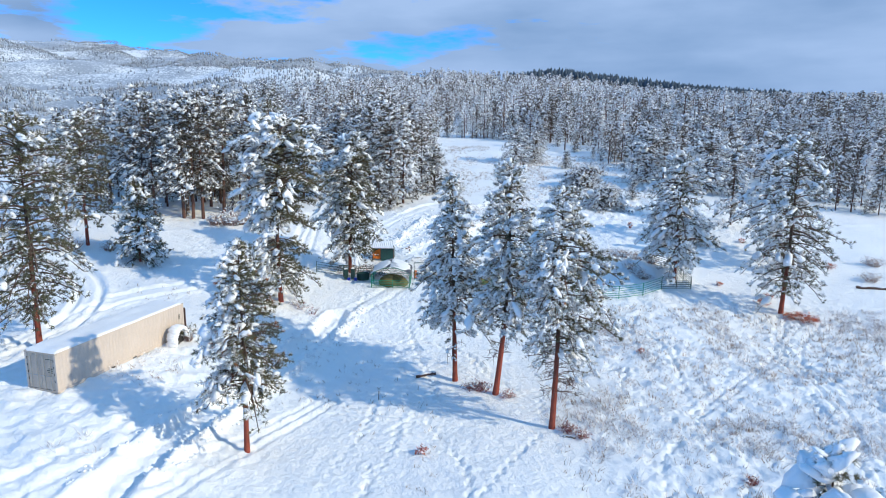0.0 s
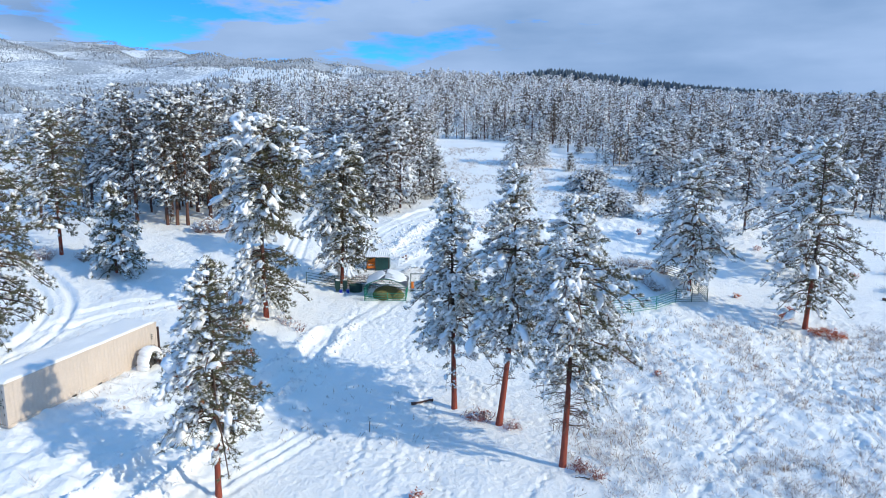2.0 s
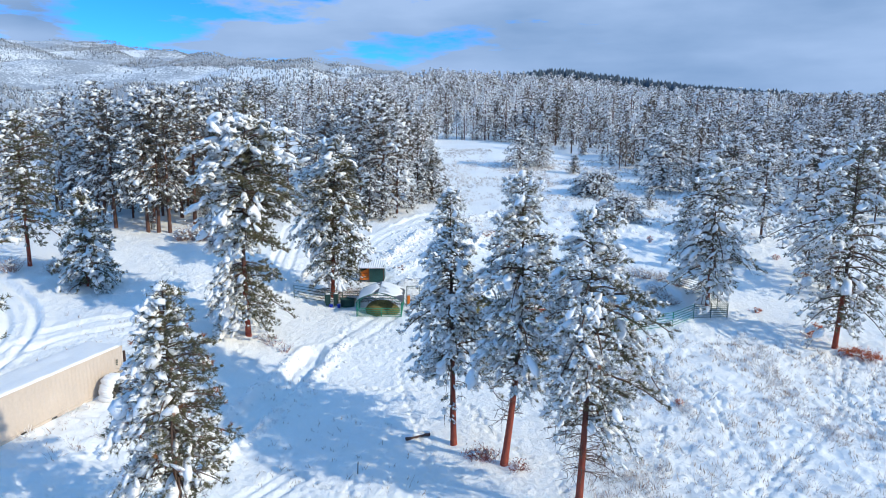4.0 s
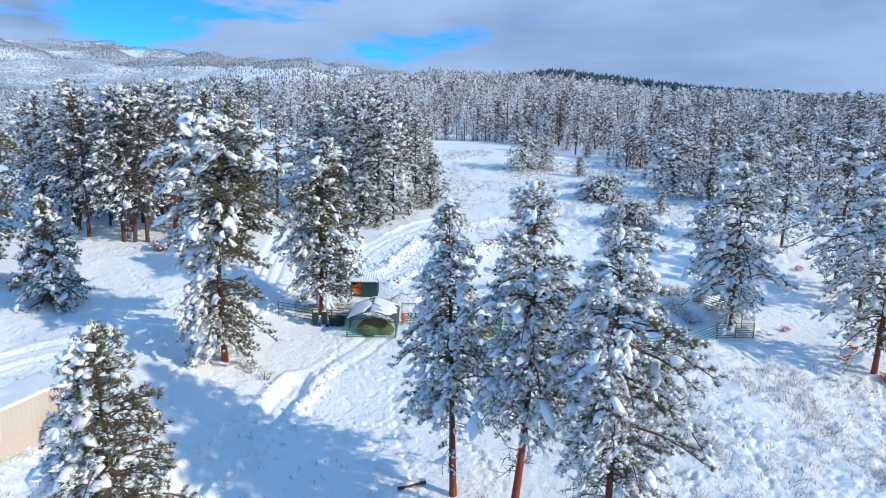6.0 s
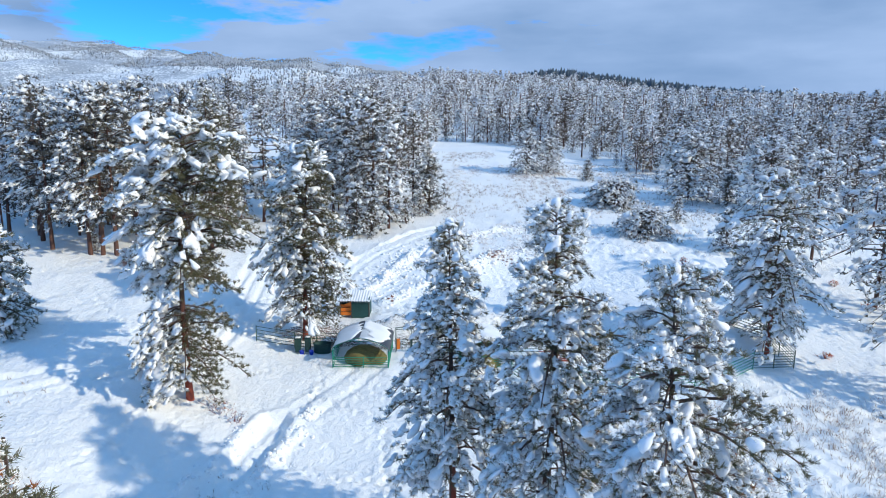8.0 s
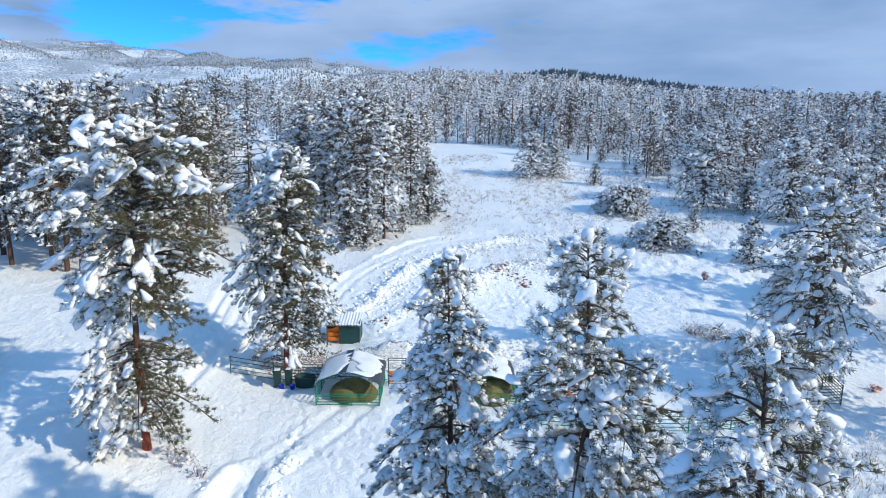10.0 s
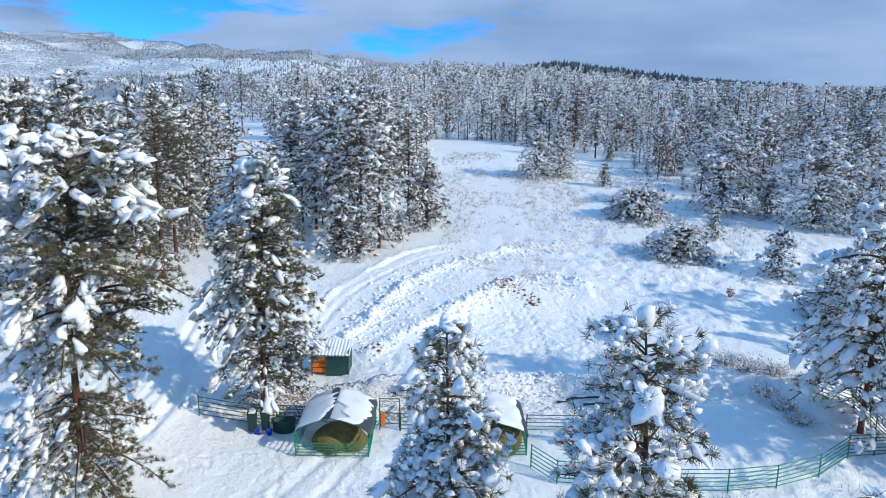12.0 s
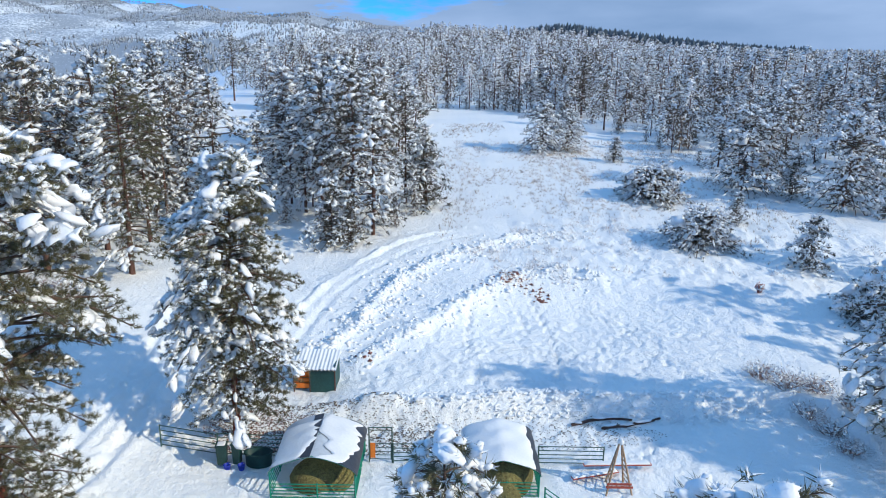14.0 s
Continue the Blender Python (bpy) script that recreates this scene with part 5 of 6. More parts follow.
def hut():
    ob = thing("animal_hut", "small dark teal hut with an orange board and snowy corrugated roof", "hut", x=-8.0, y=76.6, z=0.48)
    W, D, H = 2.42, 1.7, 1.42
    box_part("front_wall", (0.95, -0.03, 0.0), (W, 0.03, H), TEAL, ob, 0.008)
    box_part("right_wall", (W - 0.05, 0.03, 0.0), (W, D, H + 0.25), TEAL, ob, 0.008)
    box_part("left_wall", (0.0, 0.35, 0.0), (0.05, D, H + 0.2), TEAL, ob, 0.008)
    box_part("back_wall", (0.05, D - 0.05, 0.0), (W - 0.05, D, H + 0.3), TEAL, ob, 0.008)
    for z0, z1 in ((0.22, 0.52), (0.53, 0.82), (0.83, 1.1)):
        box_part("orange_board", (0.02, 0.02 + z0 * 0.25, z0), (0.94, 0.06 + z0 * 0.25, z1), ORANGE, ob, 0.008, "bright orange board")
    bm = bmesh.new()
    vs = [bm.verts.new(c) for c in ((0.3, 0.0, 1.12), (0.94, 0.0, 1.12), (0.94, 0.0, H))]
    bm.faces.new(vs)
    ret = bmesh.ops.extrude_face_region(bm, geom=bm.faces[:])
    for v in ret["geom"]:
        if isinstance(v, bmesh.types.BMVert):
            v.co.y += 0.04
    part("gable_board", bm, ORANGE, ob, "bright orange three-cornered board")
    for x in (0.0, 0.92, W - 0.06):
        box_part("post", (x, -0.05, -0.2), (x + 0.07, 0.04, H + 0.02), LOG, ob, 0.006)
    xs = np.linspace(-0.12, W + 0.08, 120)
    wave = 0.03 * np.sin(xs * 2 * np.pi / 0.22)
    front = np.stack([xs, np.full(120, -0.2), H + 0.03 + wave], 1)
    back = np.stack([xs, np.full(120, D + 0.15), H + 0.42 + wave], 1)
    v = np.concatenate([front, back, front - [0, 0, 0.012], back - [0, 0, 0.012]])
    i = np.arange(119)
    f = np.concatenate([np.stack([i, i + 1, i + 121, i + 120], 1), np.stack([i + 240, i + 360, i + 361, i + 241], 1), np.stack([i, i + 240, i + 241, i + 1], 1)])
    piece("roof_sheet", mesh_of("roof_sheet", v, f, True), GALV, ob, "corrugated metal roof sheet")
    m = 10
    S, V = np.meshgrid(np.linspace(0, 1, 120), np.linspace(0, 1, m))
    z = H + 0.045 + 0.39 * V + 0.6 * wave[None] + 0.05 * np.minimum(1, np.minimum(S * 20, (1 - S) * 20)) * (0.5 + lattice(S * 9, V * 3, 3))
    p = np.stack([np.broadcast_to(xs[None], z.shape), -0.21 + V * (D + 0.36), z], -1)
    i = (np.arange(m - 1)[:, None] * 120 + np.arange(119)[None]).ravel()
    piece("roof_snow", mesh_of("roof_snow", p.reshape(-1, 3), np.stack([i, i + 1, i + 121, i + 120], 1), True), LOAD, ob, "thin snow showing the ribs")


hut()


def lathe(name, outline, mat, parent, sides=20, squash=1.0, label=""):
    """A turned body from (radius, height) pairs."""
    a = np.arange(sides) * 2 * np.pi / sides
    v = np.concatenate([np.stack([r * np.cos(a), r * np.sin(a) * squash, np.full(sides, h)], 1) for r, h in outline])
    n = len(outline)
    i = np.arange(n - 1)[:, None] * sides
    k = np.arange(sides)[None]
    k2 = (k + 1) % sides
    f = np.stack([i + k, i + k2, i + sides + k2, i + sides + k], -1).reshape(-1, 4)
    return piece(name, mesh_of(name, v, f, True), mat, parent, label)


def wheeled_bin(x, y, turn, w, h):
    ob = thing("feed_bin", "dark green plastic feed bin beside the fence", "bin", "bins by the fence", x=x, y=y, turn=turn)
    bm = box(bmesh.new(), (-w / 2, -w / 2, 0.02), (w / 2, w / 2, h), 0.03)
    for v in bm.verts:
        k = 0.82 + 0.18 * v.co.z / h
        v.co.x *= k
        v.co.y *= k
    part("body", bm, BIN, ob)
    box_part("lid", (-w / 2 - 0.03, -w / 2 - 0.03, h), (w / 2 + 0.03, w / 2 + 0.03, h + 0.06), BIN, ob, 0.02)
    box_part("handle", (-w * 0.35, w / 2, h - 0.08), (w * 0.35, w / 2 + 0.07, h - 0.04), BIN, ob, 0.01)
    snow_slab("lid_snow", w * 0.8, w * 0.8, 0.05, ob, (0, 0, h + 0.055), 5, 0.3, 10)


wheeled_bin(-10.05, 69.95, 8, 0.5, 1.0)
wheeled_bin(-9.35, 70.05, -5, 0.42, 1.05)
tank = thing("stock_tank", "dark green oval stock tank standing by the fence", "tank", x=-8.3, y=70.0)
lathe("shell", [(0.0, 0.0), (0.58, 0.0), (0.62, 0.03), (0.64, 0.66), (0.68, 0.68), (0.68, 0.72), (0.61, 0.71), (0.58, 0.06), (0.0, 0.05)], BIN, tank, 28, 0.6)
lathe("rim", [(0.665, 0.66), (0.70, 0.67), (0.70, 0.73), (0.665, 0.74)], BIN, tank, 28, 0.6)


def bucket(x, y):
    ob = thing("bucket", "small bright blue plastic bucket in the snow", "bucket", "blue buckets", x=x, y=y)
    lathe("pail", [(0.0, 0.0), (0.13, 0.0), (0.17, 0.27), (0.185, 0.28), (0.185, 0.30), (0.16, 0.29), (0.125, 0.03), (0.0, 0.02)], BLUE, ob, 16)
    a = np.linspace(0, np.pi, 9)
    path = np.stack([0.175 * np.cos(a), np.full(9, 0.0), 0.28 + 0.10 * np.sin(a)], 1)
    piece("bail", mesh_of("bail", *tubes(path[None], np.full((1, 9), 0.006), 5), True), GALV, ob)


bucket(-9.72, 69.6)
bucket(-9.02, 69.55)


def frame_tower():
    ob = thing("timber_tripod", "raw timber A-frame with rungs and snow on its peak", "frame", x=8.72, y=68.25)
    peak = np.array([0, 0.2, 2.35])
    feet = ((-0.62, -0.3, -0.2), (0.62, -0.3, -0.2), (-0.45, 0.75, -0.2), (0.45, 0.75, -0.2))
    for f in feet:
        rod_part("leg", f, peak * [1, 1, 1] + [np.sign(f[0]) * 0.05, 0, 0], 0.045, TIMBER, ob, 6)
    for k in range(1, 7):
        s = k / 8
        rod_part("rung", (-0.62 * (1 - s), -0.3 + 0.5 * s, 2.35 * s), (-0.45 * (1 - s), 0.75 - 0.55 * s, 2.35 * s), 0.026, TIMBER, ob, 6)
        rod_part("rung", (0.62 * (1 - s), -0.3 + 0.5 * s, 2.35 * s), (0.45 * (1 - s), 0.75 - 0.55 * s, 2.35 * s), 0.026, TIMBER, ob, 6)
    for h, w in ((0.28, 0.62), (0.42, 0.56)):
        box_part("cross_board", (-w, -0.3 + h * 0.2, h), (w, -0.24 + h * 0.2, h + 0.1), RED_BOARD, ob, 0.008, "red-brown cross board")
    rng = np.random.default_rng(3)
    v, f = lumps(rng, np.array([[0, 0.2, 2.42]]), np.array([[0.13, 0.14, 0.16]]), np.zeros(1), 2)
    piece("peak_snow", mesh_of("peak_snow", v, f, True), LOAD, ob, "cap of snow")


frame_tower()


def plank(a, b, lift, width=0.22, mat=None, snow=True, label="red-brown plank under a strip of snow"):
    ax, ay = a
    size = math.hypot(b[0] - ax, b[1] - ay)
    ob = thing("plank", label, "plank", "planks in the yard", x=ax, y=ay, z=spot(*a) + lift, turn=math.degrees(math.atan2(b[1] - ay, b[0] - ax)))
    box_part("board", (0, -width / 2, 0), (size, width / 2, 0.05), mat or RED_BOARD, ob, 0.008)
    if snow:
        snow_slab("snow_strip", size * 0.98, width * 1.0, 0.09, ob, (size / 2, 0.03, 0.048), 8, 0.1, 22)


plank((6.7, 68.85), (9.0, 69.5), 0.22, 0.3)
plank((7.4, 69.75), (10.7, 69.9), 0.3, 0.24)


def log(a, b, r, label="weathered dark log lying in the snow"):
    rng = np.random.default_rng(int(abs(a[0] * 100)))
    n = 8
    s = np.linspace(0, 1, n)
    x, y = a[0] + (b[0] - a[0]) * s, a[1] + (b[1] - a[1]) * s
    z = np.array([spot(u, w) for u, w in zip(x, y)]) + r * 0.7
    ob = tagged(new("log"), label, "log", "logs and deadwood")
    path = np.stack([x, y, z], 1) + rng.normal(0, 0.03, (n, 3))
    piece("stem", mesh_of("stem", *tubes(path[None], (r * np.linspace(1, 0.6, n))[None], 8), True), LOG, ob)
    c = path[1:-1:2] + [0, 0, r * 0.8]
    piece("snow_cap", mesh_of("snow_cap", *lumps(rng, c, np.tile([0.45, r * 0.8, r * 0.5], (len(c), 1)), np.full(len(c), math.atan2(b[1] - a[1], b[0] - a[0])), 2), True), LOAD, ob, "patchy snow", "stuff")


log((7.6, 74.2), (11.0, 74.5), 0.10)
log((9.2, 73.8), (12.6, 74.7), 0.11)
log((-1.9, 48.7), (-0.5, 49.2), 0.17)
log((44.5, 72.2), (50.0, 71.2), 0.15)
log((7.6, 40.0), (8.4, 39.8), 0.07)


def shrub(name, x, y, wide, tall, twigs, mat, label, leaves=0, leaf_mat=None, snow=0, seed=0, group="", leaf=0.07):
    """A many-stemmed bare shrub, with leaves or snow on it where it has them."""
    rng = np.random.default_rng(seed + int(abs(x * 31 + y * 7)))
    ob = thing(name, label, "shrub", group, x=x, y=y, z=spot(x, y) - 0.04)
    a = rng.uniform(0, 6.283, twigs)
    u = rng.uniform(0, 1, twigs) ** 0.6
    root = np.stack([np.cos(a), np.sin(a), np.zeros(twigs)], 1) * (u * wide * 0.22)[:, None]
    tip = np.stack([np.cos(a) * u * wide / 2, np.sin(a) * u * wide / 2, tall * rng.uniform(0.5, 1.0, twigs) * (1.1 - 0.5 * u)], 1) + rng.normal(0, 0.08 * wide, (twigs, 3)) * [1, 1, 0.5]
    mid = (root + tip) / 2 + rng.normal(0, 0.05 * wide, (twigs, 3)) * [1, 1, 0.3] + [0, 0, tall * 0.1]
    path = np.stack([root, mid, tip], 1)
    v, f = tubes(path, np.tile([0.02, 0.013, 0.006], (twigs, 1)) * (0.5 + 0.3 * tall), 3)
    forks = rng.integers(0, twigs, twigs * 2)
    s = rng.uniform(0.4, 0.95, len(forks))[:, None]
    start = mid[forks] * (1 - s) + tip[forks] * s
    end = start + rng.normal(0, 0.12 * wide, start.shape) * [1, 1, 0.6] + [0, 0, tall * 0.12]
    w2, f2 = tubes(np.stack([start, (start + end) / 2, end], 1), np.tile([0.010, 0.008, 0.004], (len(forks), 1)) * (0.5 + 0.3 * tall), 3)
    piece("brushwood", mesh_of("brushwood", *joined([(v, f), (w2, f2)])), mat, ob, kind="stuff")
    if leaves:
        at = end[rng.integers(0, len(end), leaves)] + rng.normal(0, 0.09 * wide, (leaves, 3)) * [1, 1, 0.5]
        at[:, 2] = np.abs(at[:, 2])
        piece("leaves", mesh_of("leaves", *blades(rng, at, rng.normal(0, leaf, (leaves, 3)), leaf * 1.1)), leaf_mat, ob, kind="stuff")
    if snow:
        at = end[rng.integers(0, len(end), snow)] * rng.uniform(0.6, 1, (snow, 1))
        size = rng.uniform(0.05, 0.16, (snow, 3)) * [1.3, 1, 0.6] * (0.6 + 0.3 * wide / 2)
        piece("snow_dusting", mesh_of("snow_dusting", *lumps(rng, at, size, rng.uniform(0, 6, snow), 1, 0.35), True), LOAD, ob, kind="stuff")


OAKS = "orange-leaved oak brush"
for x, y, w, h, n in ((34.0, 63.4, 1.7, 0.75, 500), (35.0, 62.9, 1.6, 0.7, 500), (33.3, 63.6, 1.2, 0.55, 260), (32.1, 67.0, 1.2, 0.7, 330), (-1.2, 37.7, 0.7, 0.45, 120), (16.0, 52.9, 0.6, 0.5, 70), (25.0, 91.2, 0.7, 0.9, 110), (33.4, 68.6, 1.0, 0.6, 220), (29.6, 72.3, 0.9, 0.5, 120), (38.8, 82.2, 1.0, 0.7, 120), (38.4, 87.5, 0.8, 0.6, 90), (45.0, 78.5, 1.2, 0.7, 160)):
    shrub("oak_brush", x, y, w, h, 26, RED_BRUSH, "low oak brush with orange dead leaves poking out of the snow", n, OAK, 14, 5, OAKS)
BARE = "bare brush in the snow"
for x, y, w, h, red, leaves in ((2.9, 46.5, 1.5, 0.7, 1, 120), (2.2, 46.9, 1.2, 0.5, 1, 60), (4.6, 45.6, 1.3, 0.5, 1, 60), (8.0, 40.6, 1.2, 0.6, 1, 120), (8.8, 39.9, 1.1, 0.5, 1, 60), (17.0, 34.6, 0.8, 0.5, 1, 60)):
    shrub("brush", x, y, w, h, 40, RED_BRUSH, "reddish bare brush at the foot of a pine", leaves * 3, RED_BRUSH, 10, 2, BARE, 0.05)
for x, y, w, h in ((-25.8, 82.4, 3.6, 2.1), (-24.2, 83.0, 2.6, 1.7), (-27.4, 82.0, 2.4, 1.5)):
    shrub("brush", x, y, w, h, 90, BRUSH, "frosted bare shrub under the pines", 0, None, 170, 4, BARE)
for x, y, w, h in ((20.4, 76.6, 2.2, 1.2), (20.9, 75.0, 1.8, 1.1), (19.6, 78.4, 2.0, 1.2), (22.0, 76.7, 2.2, 1.2), (21.4, 73.6, 1.7, 1.0), (21.5, 71.9, 1.6, 0.9), (23.0, 74.6, 1.8, 1.0), (-38.0, 69.5, 2.6, 1.6), (-34.6, 70.2, 2.0, 1.2), (47.5, 74.5, 2.4, 1.4), (50.9, 79.8, 2.6, 1.5)):
    shrub("brush", x, y, w, h * 0.8, 80, BRUSH, "frosted bare brush along the bank", 260, LOAD, 22, 6, BARE, 0.09)
for x, y, w, h in ((-12.8, 61.0, 1.7, 0.8), (-13.6, 61.6, 1.4, 0.6), (-11.8, 60.2, 1.2, 0.9)):
    shrub("deadwood", x, y, w, h, 16, RED_BRUSH, "tangle of fallen dead branches in the snow", 0, None, 12, 9, BARE)
shrub("brush_pile", -19.7, 50.9, 1.7, 1.3, 60, BRUSH, "snow-covered brush heaped at the container's end", 120, NEEDLE, 160, 8, BARE, 0.1)


def covered_heap(x, y, turn):
    """A rounded band of snow arched over junk that leans on the container."""
    ob = thing("covered_heap", "dark heap under a rounded arch of snow by the container", "heap", x=x, y=y, turn=turn)
    rng = np.random.default_rng(91)
    a = np.linspace(0.0, np.pi * 0.82, 26)
    c = np.stack([-0.15 - 0.75 * np.cos(a), rng.normal(0, 0.05, 26), 0.15 + 1.15 * np.sin(a)], 1)
    piece("snow_arch", mesh_of("snow_arch", *lumps(rng, c, np.tile([0.27, 0.46, 0.2], (26, 1)), rng.uniform(-0.2, 0.2, 26), 2, 0.12), True), LOAD, ob, "thick rounded arch of snow", "stuff")
    c = np.stack([rng.uniform(-0.6, 0.5, 14), rng.normal(0, 0.12, 14), rng.uniform(0.1, 0.85, 14)], 1)
    piece("junk", mesh_of("junk", *lumps(rng, c, rng.uniform(0.12, 0.28, (14, 3)), rng.uniform(0, 6, 14), 1, 0.35)), STEEL_DARK, ob, "dark rusty scrap", "stuff")


covered_heap(-20.0, 50.3, 72.7)
post = thing("board_post", "dark brown board standing at the container's end", "post", x=-20.35, y=52.45)
box_part("board", (-0.07, -0.05, -0.3), (0.07, 0.05, 1.9), LOG, post, 0.01)


def weeds(name, seed, count, xs, ys, tall, label, keep):
    """Dry stems that poke through the snow, too many to count."""
    rng = np.random.default_rng(seed)
    x, y = rng.uniform(*xs, count), rng.uniform(*ys, count)
    ok = rng.uniform(0, 1, count) < keep(x, y)
    x, y = x[ok], y[ok]
    n = len(x)
    k = 5
    px, py = np.repeat(x, k) + rng.normal(0, 0.12, n * k), np.repeat(y, k) + rng.normal(0, 0.12, n * k)
    root = np.stack([px, py, height(px, py) - 0.02], 1)
    way = np.stack([rng.normal(0, 0.45, n * k), rng.normal(0, 0.45, n * k), np.ones(n * k)], 1) * (rng.uniform(*tall, n * k))[:, None]
    ob = piece(name, mesh_of(name, *blades(rng, root, way, 0.035)), WEED)
    tagged(ob, label, "weeds", kind="stuff")
    return ob


weeds("slope_weeds", 61, 9000, (6, 46), (22, 64), (0.12, 0.5), "dry brown weeds poking through the snow of the slope", lambda x, y: (0.3 + 0.7 * ease(0.42, 0.68, lattice(x / 4, y / 4, 31))) * ease(5, 12, x) * (0.35 + 0.65 * lattice(x / 1.2, y / 1.2, 33)))
weeds("meadow_weeds", 62, 6500, (0, 36), (94, 165), (0.12, 0.4), "dry weeds poking through the snow of the meadow", lambda x, y: ease(0.4, 0.7, lattice(x / 7, y / 7, 35)))
weeds("roadside_weeds", 63, 900, (-36, 0), (24, 62), (0.1, 0.35), "sparse dry weeds beside the wheel ruts", lambda x, y: ease(0.6, 0.8, lattice(x / 5, y / 5, 37)))


def litter(name, seed, count, cx, cy, rx, ry, size, mat, label):
    rng = np.random.default_rng(seed)
    a, u = rng.uniform(0, 6.283, count), rng.uniform(0, 1, count) ** 0.5
    x, y = cx + rx * u * np.cos(a), cy + ry * u * np.sin(a)
    c = np.stack([x, y, height(x, y) + 0.01], 1)
    s = rng.uniform(0.4, 1.0, (count, 3)) * size * [1.4, 1, 0.4]
    ob = piece(name, mesh_of(name, *lumps(rng, c, s, rng.uniform(0, 6, count), 0, 0.35)), mat)
    tagged(ob, label, "litter", kind="stuff")


litter("straw_litter", 71, 3600, -5.0, 73.2, 6.5, 2.2, 0.055, STRAW, "trampled straw and dirt strewn on the snow")
litter("straw_litter", 72, 1900, 4.0, 73.2, 8.5, 1.7, 0.045, STRAW, "trampled straw and dirt strewn on the snow")
litter("needle_litter", 85, 1500, -8.8, 72.6, 3.0, 2.0, 0.055, EARTH, "red-brown needles and bark strewn under the pine")
litter("snow_clods", 77, 900, 8.0, 75.5, 12.5, 0.9, 0.2, LOAD, "lumps of ploughed snow at the yard's edge")


def clods_along(seed, count, line, width, size, label):
    """Broken snow thrown up along a ploughed edge."""
    rng = np.random.default_rng(seed)
    p = np.array(line)
    s = rng.uniform(0, len(p) - 1.001, count)
    i = s.astype(int)
    q = p[i] + (p[i + 1] - p[i]) * (s - i)[:, None] + rng.normal(0, width, (count, 2))
    c = np.stack([q[:, 0], q[:, 1], height(q[:, 0], q[:, 1]) + 0.02], 1)
    d = rng.uniform(0.25, 1.0, (count, 1)) ** 1.6 * size * rng.uniform(0.7, 1.3, (count, 3)) * [1.2, 1, 0.7]
    ob = piece("snow_clods", mesh_of("snow_clods", *lumps(rng, c, d, rng.uniform(0, 6, count), 1, 0.4), True), LOAD)
    tagged(ob, label, "snow clods", kind="stuff")


def bare_earth(seed, count, line, width, size):
    """Reddish soil and clods where a bank has slid bare."""
    rng = np.random.default_rng(seed)
    p = np.array(line)
    s = rng.uniform(0, len(p) - 1.001, count)
    i = s.astype(int)
    q = p[i] + (p[i + 1] - p[i]) * (s - i)[:, None] + rng.normal(0, width, (count, 2))
    c = np.stack([q[:, 0], q[:, 1], height(q[:, 0], q[:, 1]) + 0.01], 1)
    d = size * rng.uniform(0.15, 1.0, (count, 1)) ** 2 * rng.uniform(0.7, 1.3, (count, 3)) * [1.5, 1, 0.5]
    ob = piece("earth_clods", mesh_of("earth_clods", *lumps(rng, c, d, rng.uniform(0, 6, count), 0, 0.4)), EARTH)
    tagged(ob, "reddish clods of bare earth on the snow bank", "earth", kind="stuff")


bare_earth(73, 170, [(5.0, 91.6), (5.9, 92.6), (6.6, 92.2), (7.6, 91.0), (8.3, 90.2)], 0.42, 0.17)
bare_earth(80, 60, [(3.4, 90.8), (6.0, 93.4), (9.5, 94.2)], 0.5, 0.14)
bare_earth(74, 34, [(-4.9, 80.6), (-4.3, 80.2)], 0.3, 0.2)
clods_along(75, 1100, BERMS[2][0], 1.0, 0.22, "lumps of ploughed snow along the yard's outer bank")
clods_along(78, 600, BERMS[3][0], 0.8, 0.19, "lumps of ploughed snow on the yard's inner bank")
clods_along(76, 360, BERMS[0][0], 0.35, 0.17, "lumps of ploughed snow beside the driven lane")
clods_along(79, 200, BERMS[1][0], 0.35, 0.15, "lumps of ploughed snow beside the driven lane")


def thicket(name, seed, count, xs, ys, keep, label):
    """Low frosted brush of fine twigs in clumps, too much to count."""
    rng = np.random.default_rng(seed)
    x, y = rng.uniform(*xs, count), rng.uniform(*ys, count)
    ok = rng.uniform(0, 1, count) < keep(x, y)
    x, y = x[ok], y[ok]
    n, k = len(x), 44
    wide = np.repeat(rng.uniform(0.25, 0.75, n), k)
    tall = np.repeat(rng.uniform(0.25, 0.7, n), k)
    a, u = rng.uniform(0, 6.283, n * k), rng.uniform(0, 1, n * k) ** 0.6
    px, py = np.repeat(x, k) + wide * u * np.cos(a), np.repeat(y, k) + wide * u * np.sin(a)
    root = np.stack([px, py, height(px, py) + rng.uniform(-0.03, 0.5, n * k) * tall * (1 - u)], 1)
    way = np.stack([np.cos(a) * u, np.sin(a) * u, rng.uniform(0.3, 1.1, n * k)], 1) + rng.normal(0, 0.35, (n * k, 3))
    way *= (tall * rng.uniform(0.3, 0.75, n * k))[:, None]
    frosted = rng.uniform(0, 1, n * k) < 0.55
    ob = tagged(new(name), label, "brush", kind="stuff")
    piece("brushwood", mesh_of("brushwood", *blades(rng, root[~frosted], way[~frosted], 0.02)), BRUSH, ob, kind="stuff")
    piece("snow_dusting", mesh_of("snow_dusting", *blades(rng, root[frosted], way[frosted], 0.04)), LOAD, ob, kind="stuff")


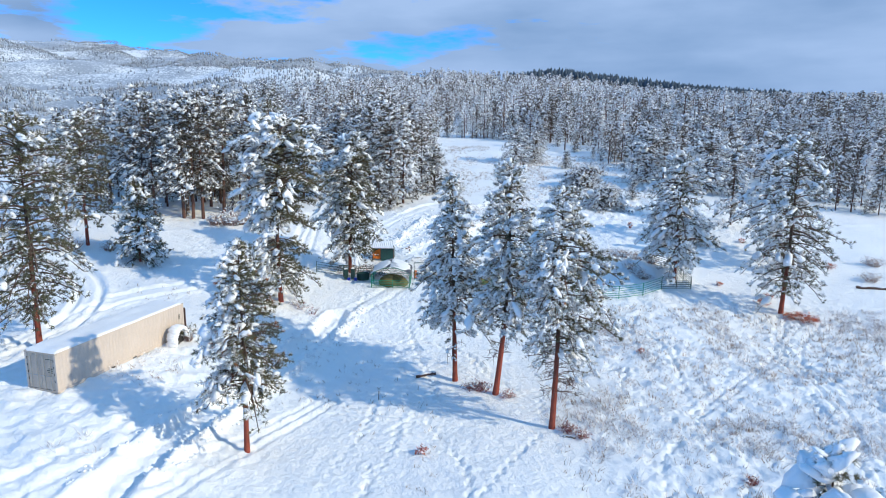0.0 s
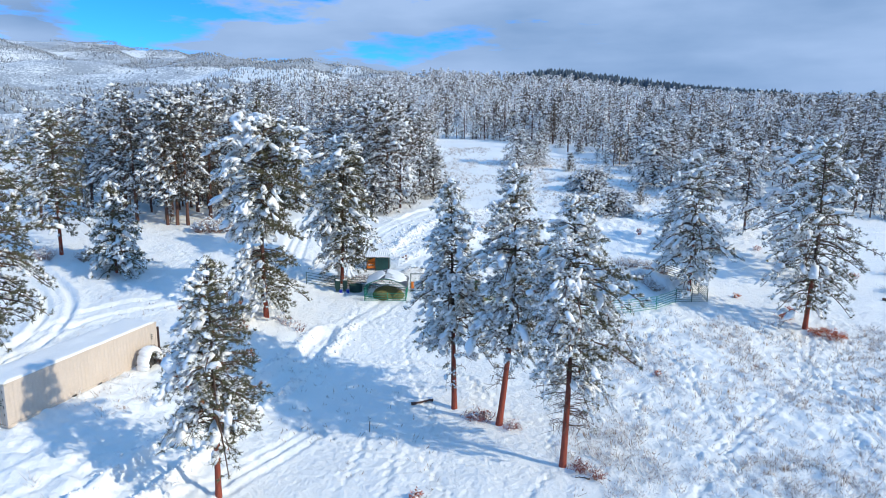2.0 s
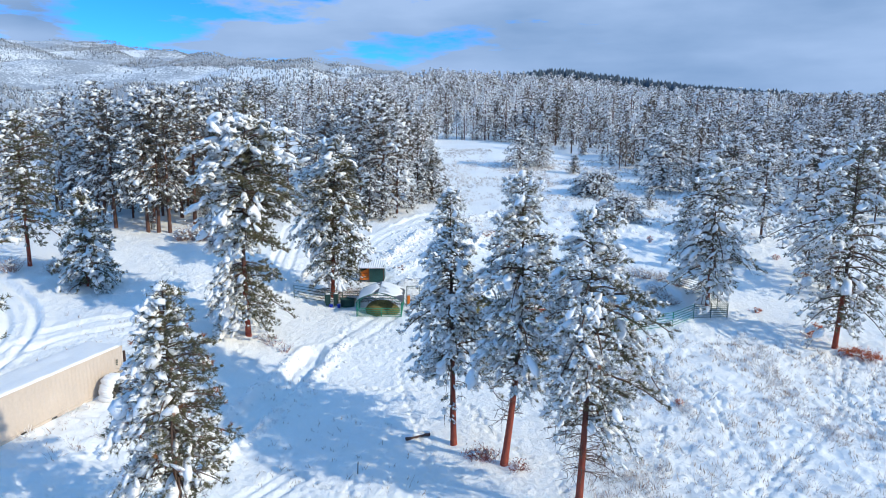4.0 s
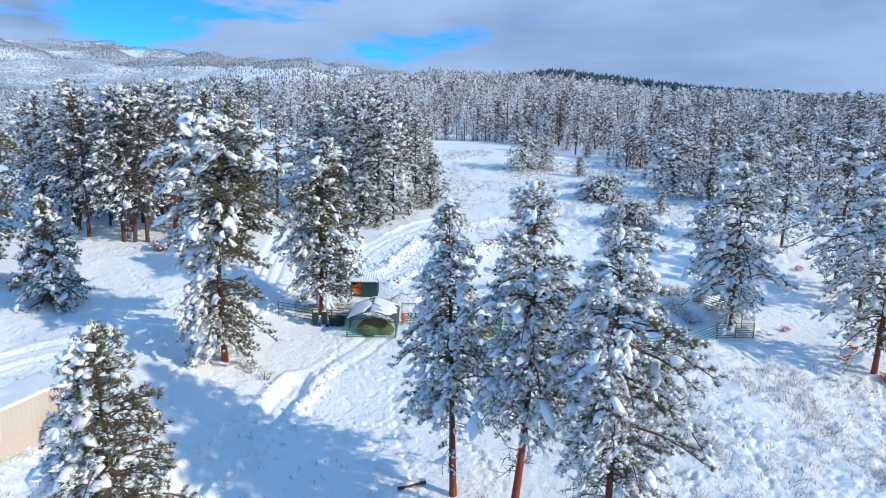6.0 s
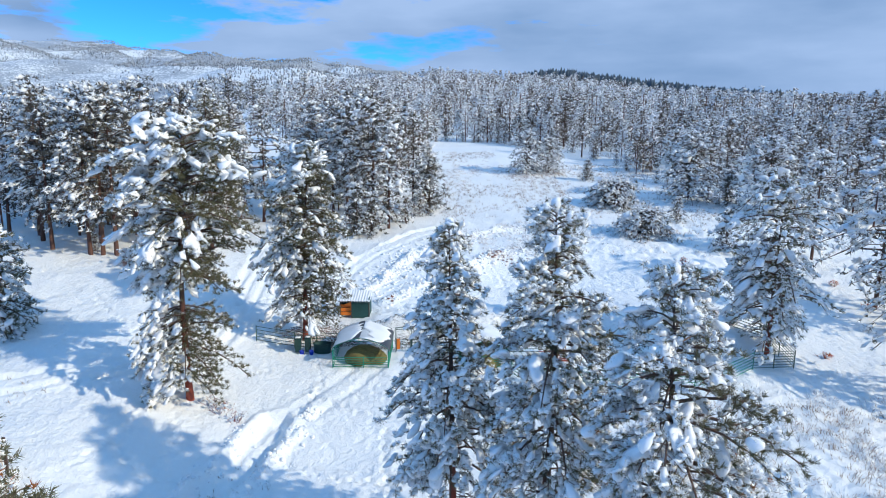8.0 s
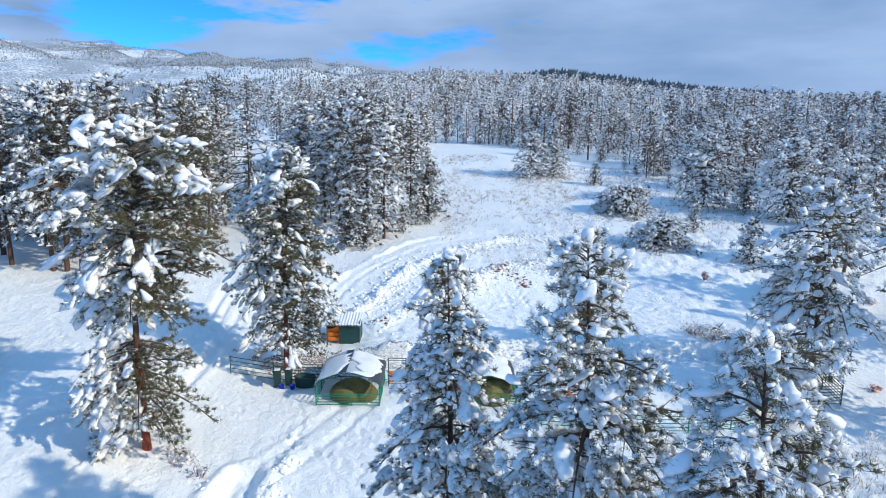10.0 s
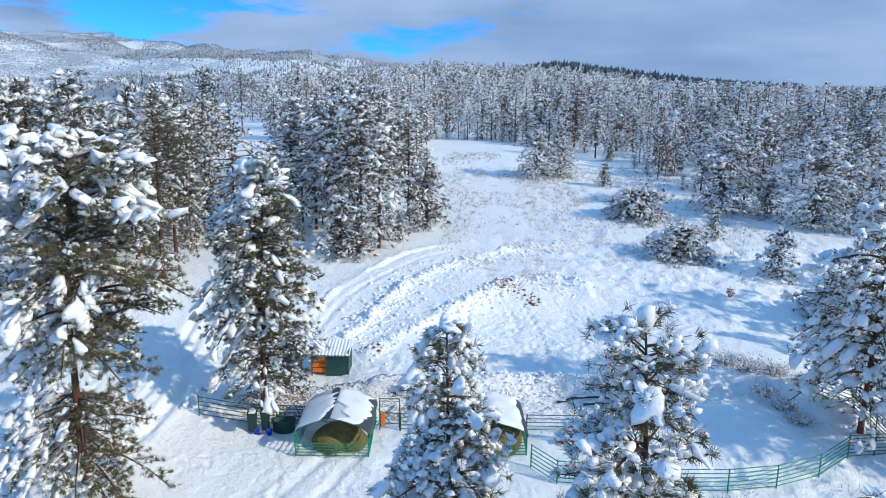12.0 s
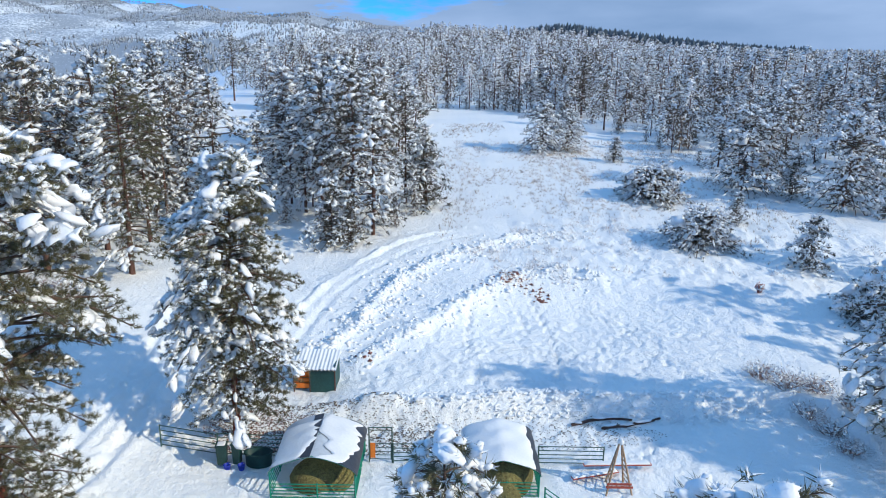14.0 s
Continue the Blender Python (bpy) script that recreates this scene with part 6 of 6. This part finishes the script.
thicket("slope_brush", 81, 4200, (7, 48), (22, 66), lambda x, y: (0.16 + 0.84 * ease(0.46, 0.66, lattice(x / 5, y / 5, 31))) * ease(5, 11, x), "low frosted brush scattered over the open slope")
thicket("meadow_brush", 82, 1700, (2, 40), (92, 150), lambda x, y: 0.15 + 0.85 * ease(0.5, 0.7, lattice(x / 8, y / 8, 35)), "low frosted brush on the upper meadow")
thicket("roadside_brush", 83, 420, (-36, -12), (24, 50), lambda x, y: ease(0.55, 0.75, lattice(x / 5, y / 5, 37)), "sparse frosted brush beside the lane")
stake = thing("stake", "thin dark stake standing in the snow", "stake", x=-4.36, y=44.96)
rod_part("shaft", (0, 0, -0.2), (0.03, 0.02, 0.75), 0.03, LOG, stake, 6)


# far dark ridge and the hill woods, tiny trees by the thousand


def spires(name, rng, count, az, dist, tall, mat, keep, label):
    """Far trees as small uneven crowns."""
    a = np.radians(rng.uniform(*az, count))
    r = np.sqrt(rng.uniform(dist[0] ** 2, dist[1] ** 2, count))
    x, y = r * np.sin(a), r * np.cos(a)
    ok = rng.uniform(0, 1, count) < keep(x, y)
    x, y = x[ok], y[ok]
    n = len(x)
    h = rng.uniform(*tall, n)
    z = height(x, y) - 0.5
    w = h * rng.uniform(0.2, 0.36, n)
    t = rng.uniform(0, 6.283, (n, 1)) + np.arange(3)[None] * 2 * np.pi / 3
    flat = np.stack([np.cos(t), np.sin(t), np.zeros((n, 3))], -1)
    mid = flat * w[:, None, None] * rng.uniform(0.6, 1.2, (n, 3, 1)) + np.stack([x, y, z + h * 0.3], 1)[:, None]
    apex = np.stack([x + rng.normal(0, 0.3, n), y, z + h], 1)[:, None]
    foot = np.stack([x, y, z], 1)[:, None]
    v = np.concatenate([mid, apex, foot], 1).reshape(-1, 3)
    k = np.arange(3)
    k2 = (k + 1) % 3
    f = np.concatenate([np.stack([k, k2, np.full(3, 3)], 1), np.stack([k2, k, np.full(3, 4)], 1)])
    f = (f[None] + (np.arange(n) * 5)[:, None, None]).reshape(-1, 3)
    ob = piece(name, mesh_of(name, v, f, True), mat)
    tagged(ob, label, "woods", kind="stuff")


HILL_TREE = material("hillside_woods", (0.11, 0.13, 0.14), 0.8, grain=0.1, spread=0.4, bump=0, per_island=0.9, sheen=(0.62, 0.64, 0.68))
spires("hillside_woods", far_rng, 60000, (-37, -3), (600, 3200), (3.0, 7.0), HILL_TREE, lambda x, y: ease(0.38, 0.58, 0.6 * lattice(x / 260, y / 260, 51) + 0.4 * lattice(x / 70, y / 70, 52)) * (1 - 0.6 * ease(1500, 700, np.hypot(x, y))) + 0.05 + 0.4 * ease(1500, 700, np.hypot(x, y)), "snowy woods scattered over the distant mountain side")
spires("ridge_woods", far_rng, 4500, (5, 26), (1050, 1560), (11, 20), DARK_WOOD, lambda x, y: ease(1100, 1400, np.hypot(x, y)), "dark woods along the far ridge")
spires("ridge_woods", far_rng, 2200, (24, 38), (1150, 1560), (9, 15), HILL_TREE, lambda x, y: 1 + 0 * x, "snowy woods on the far eastern ridge")
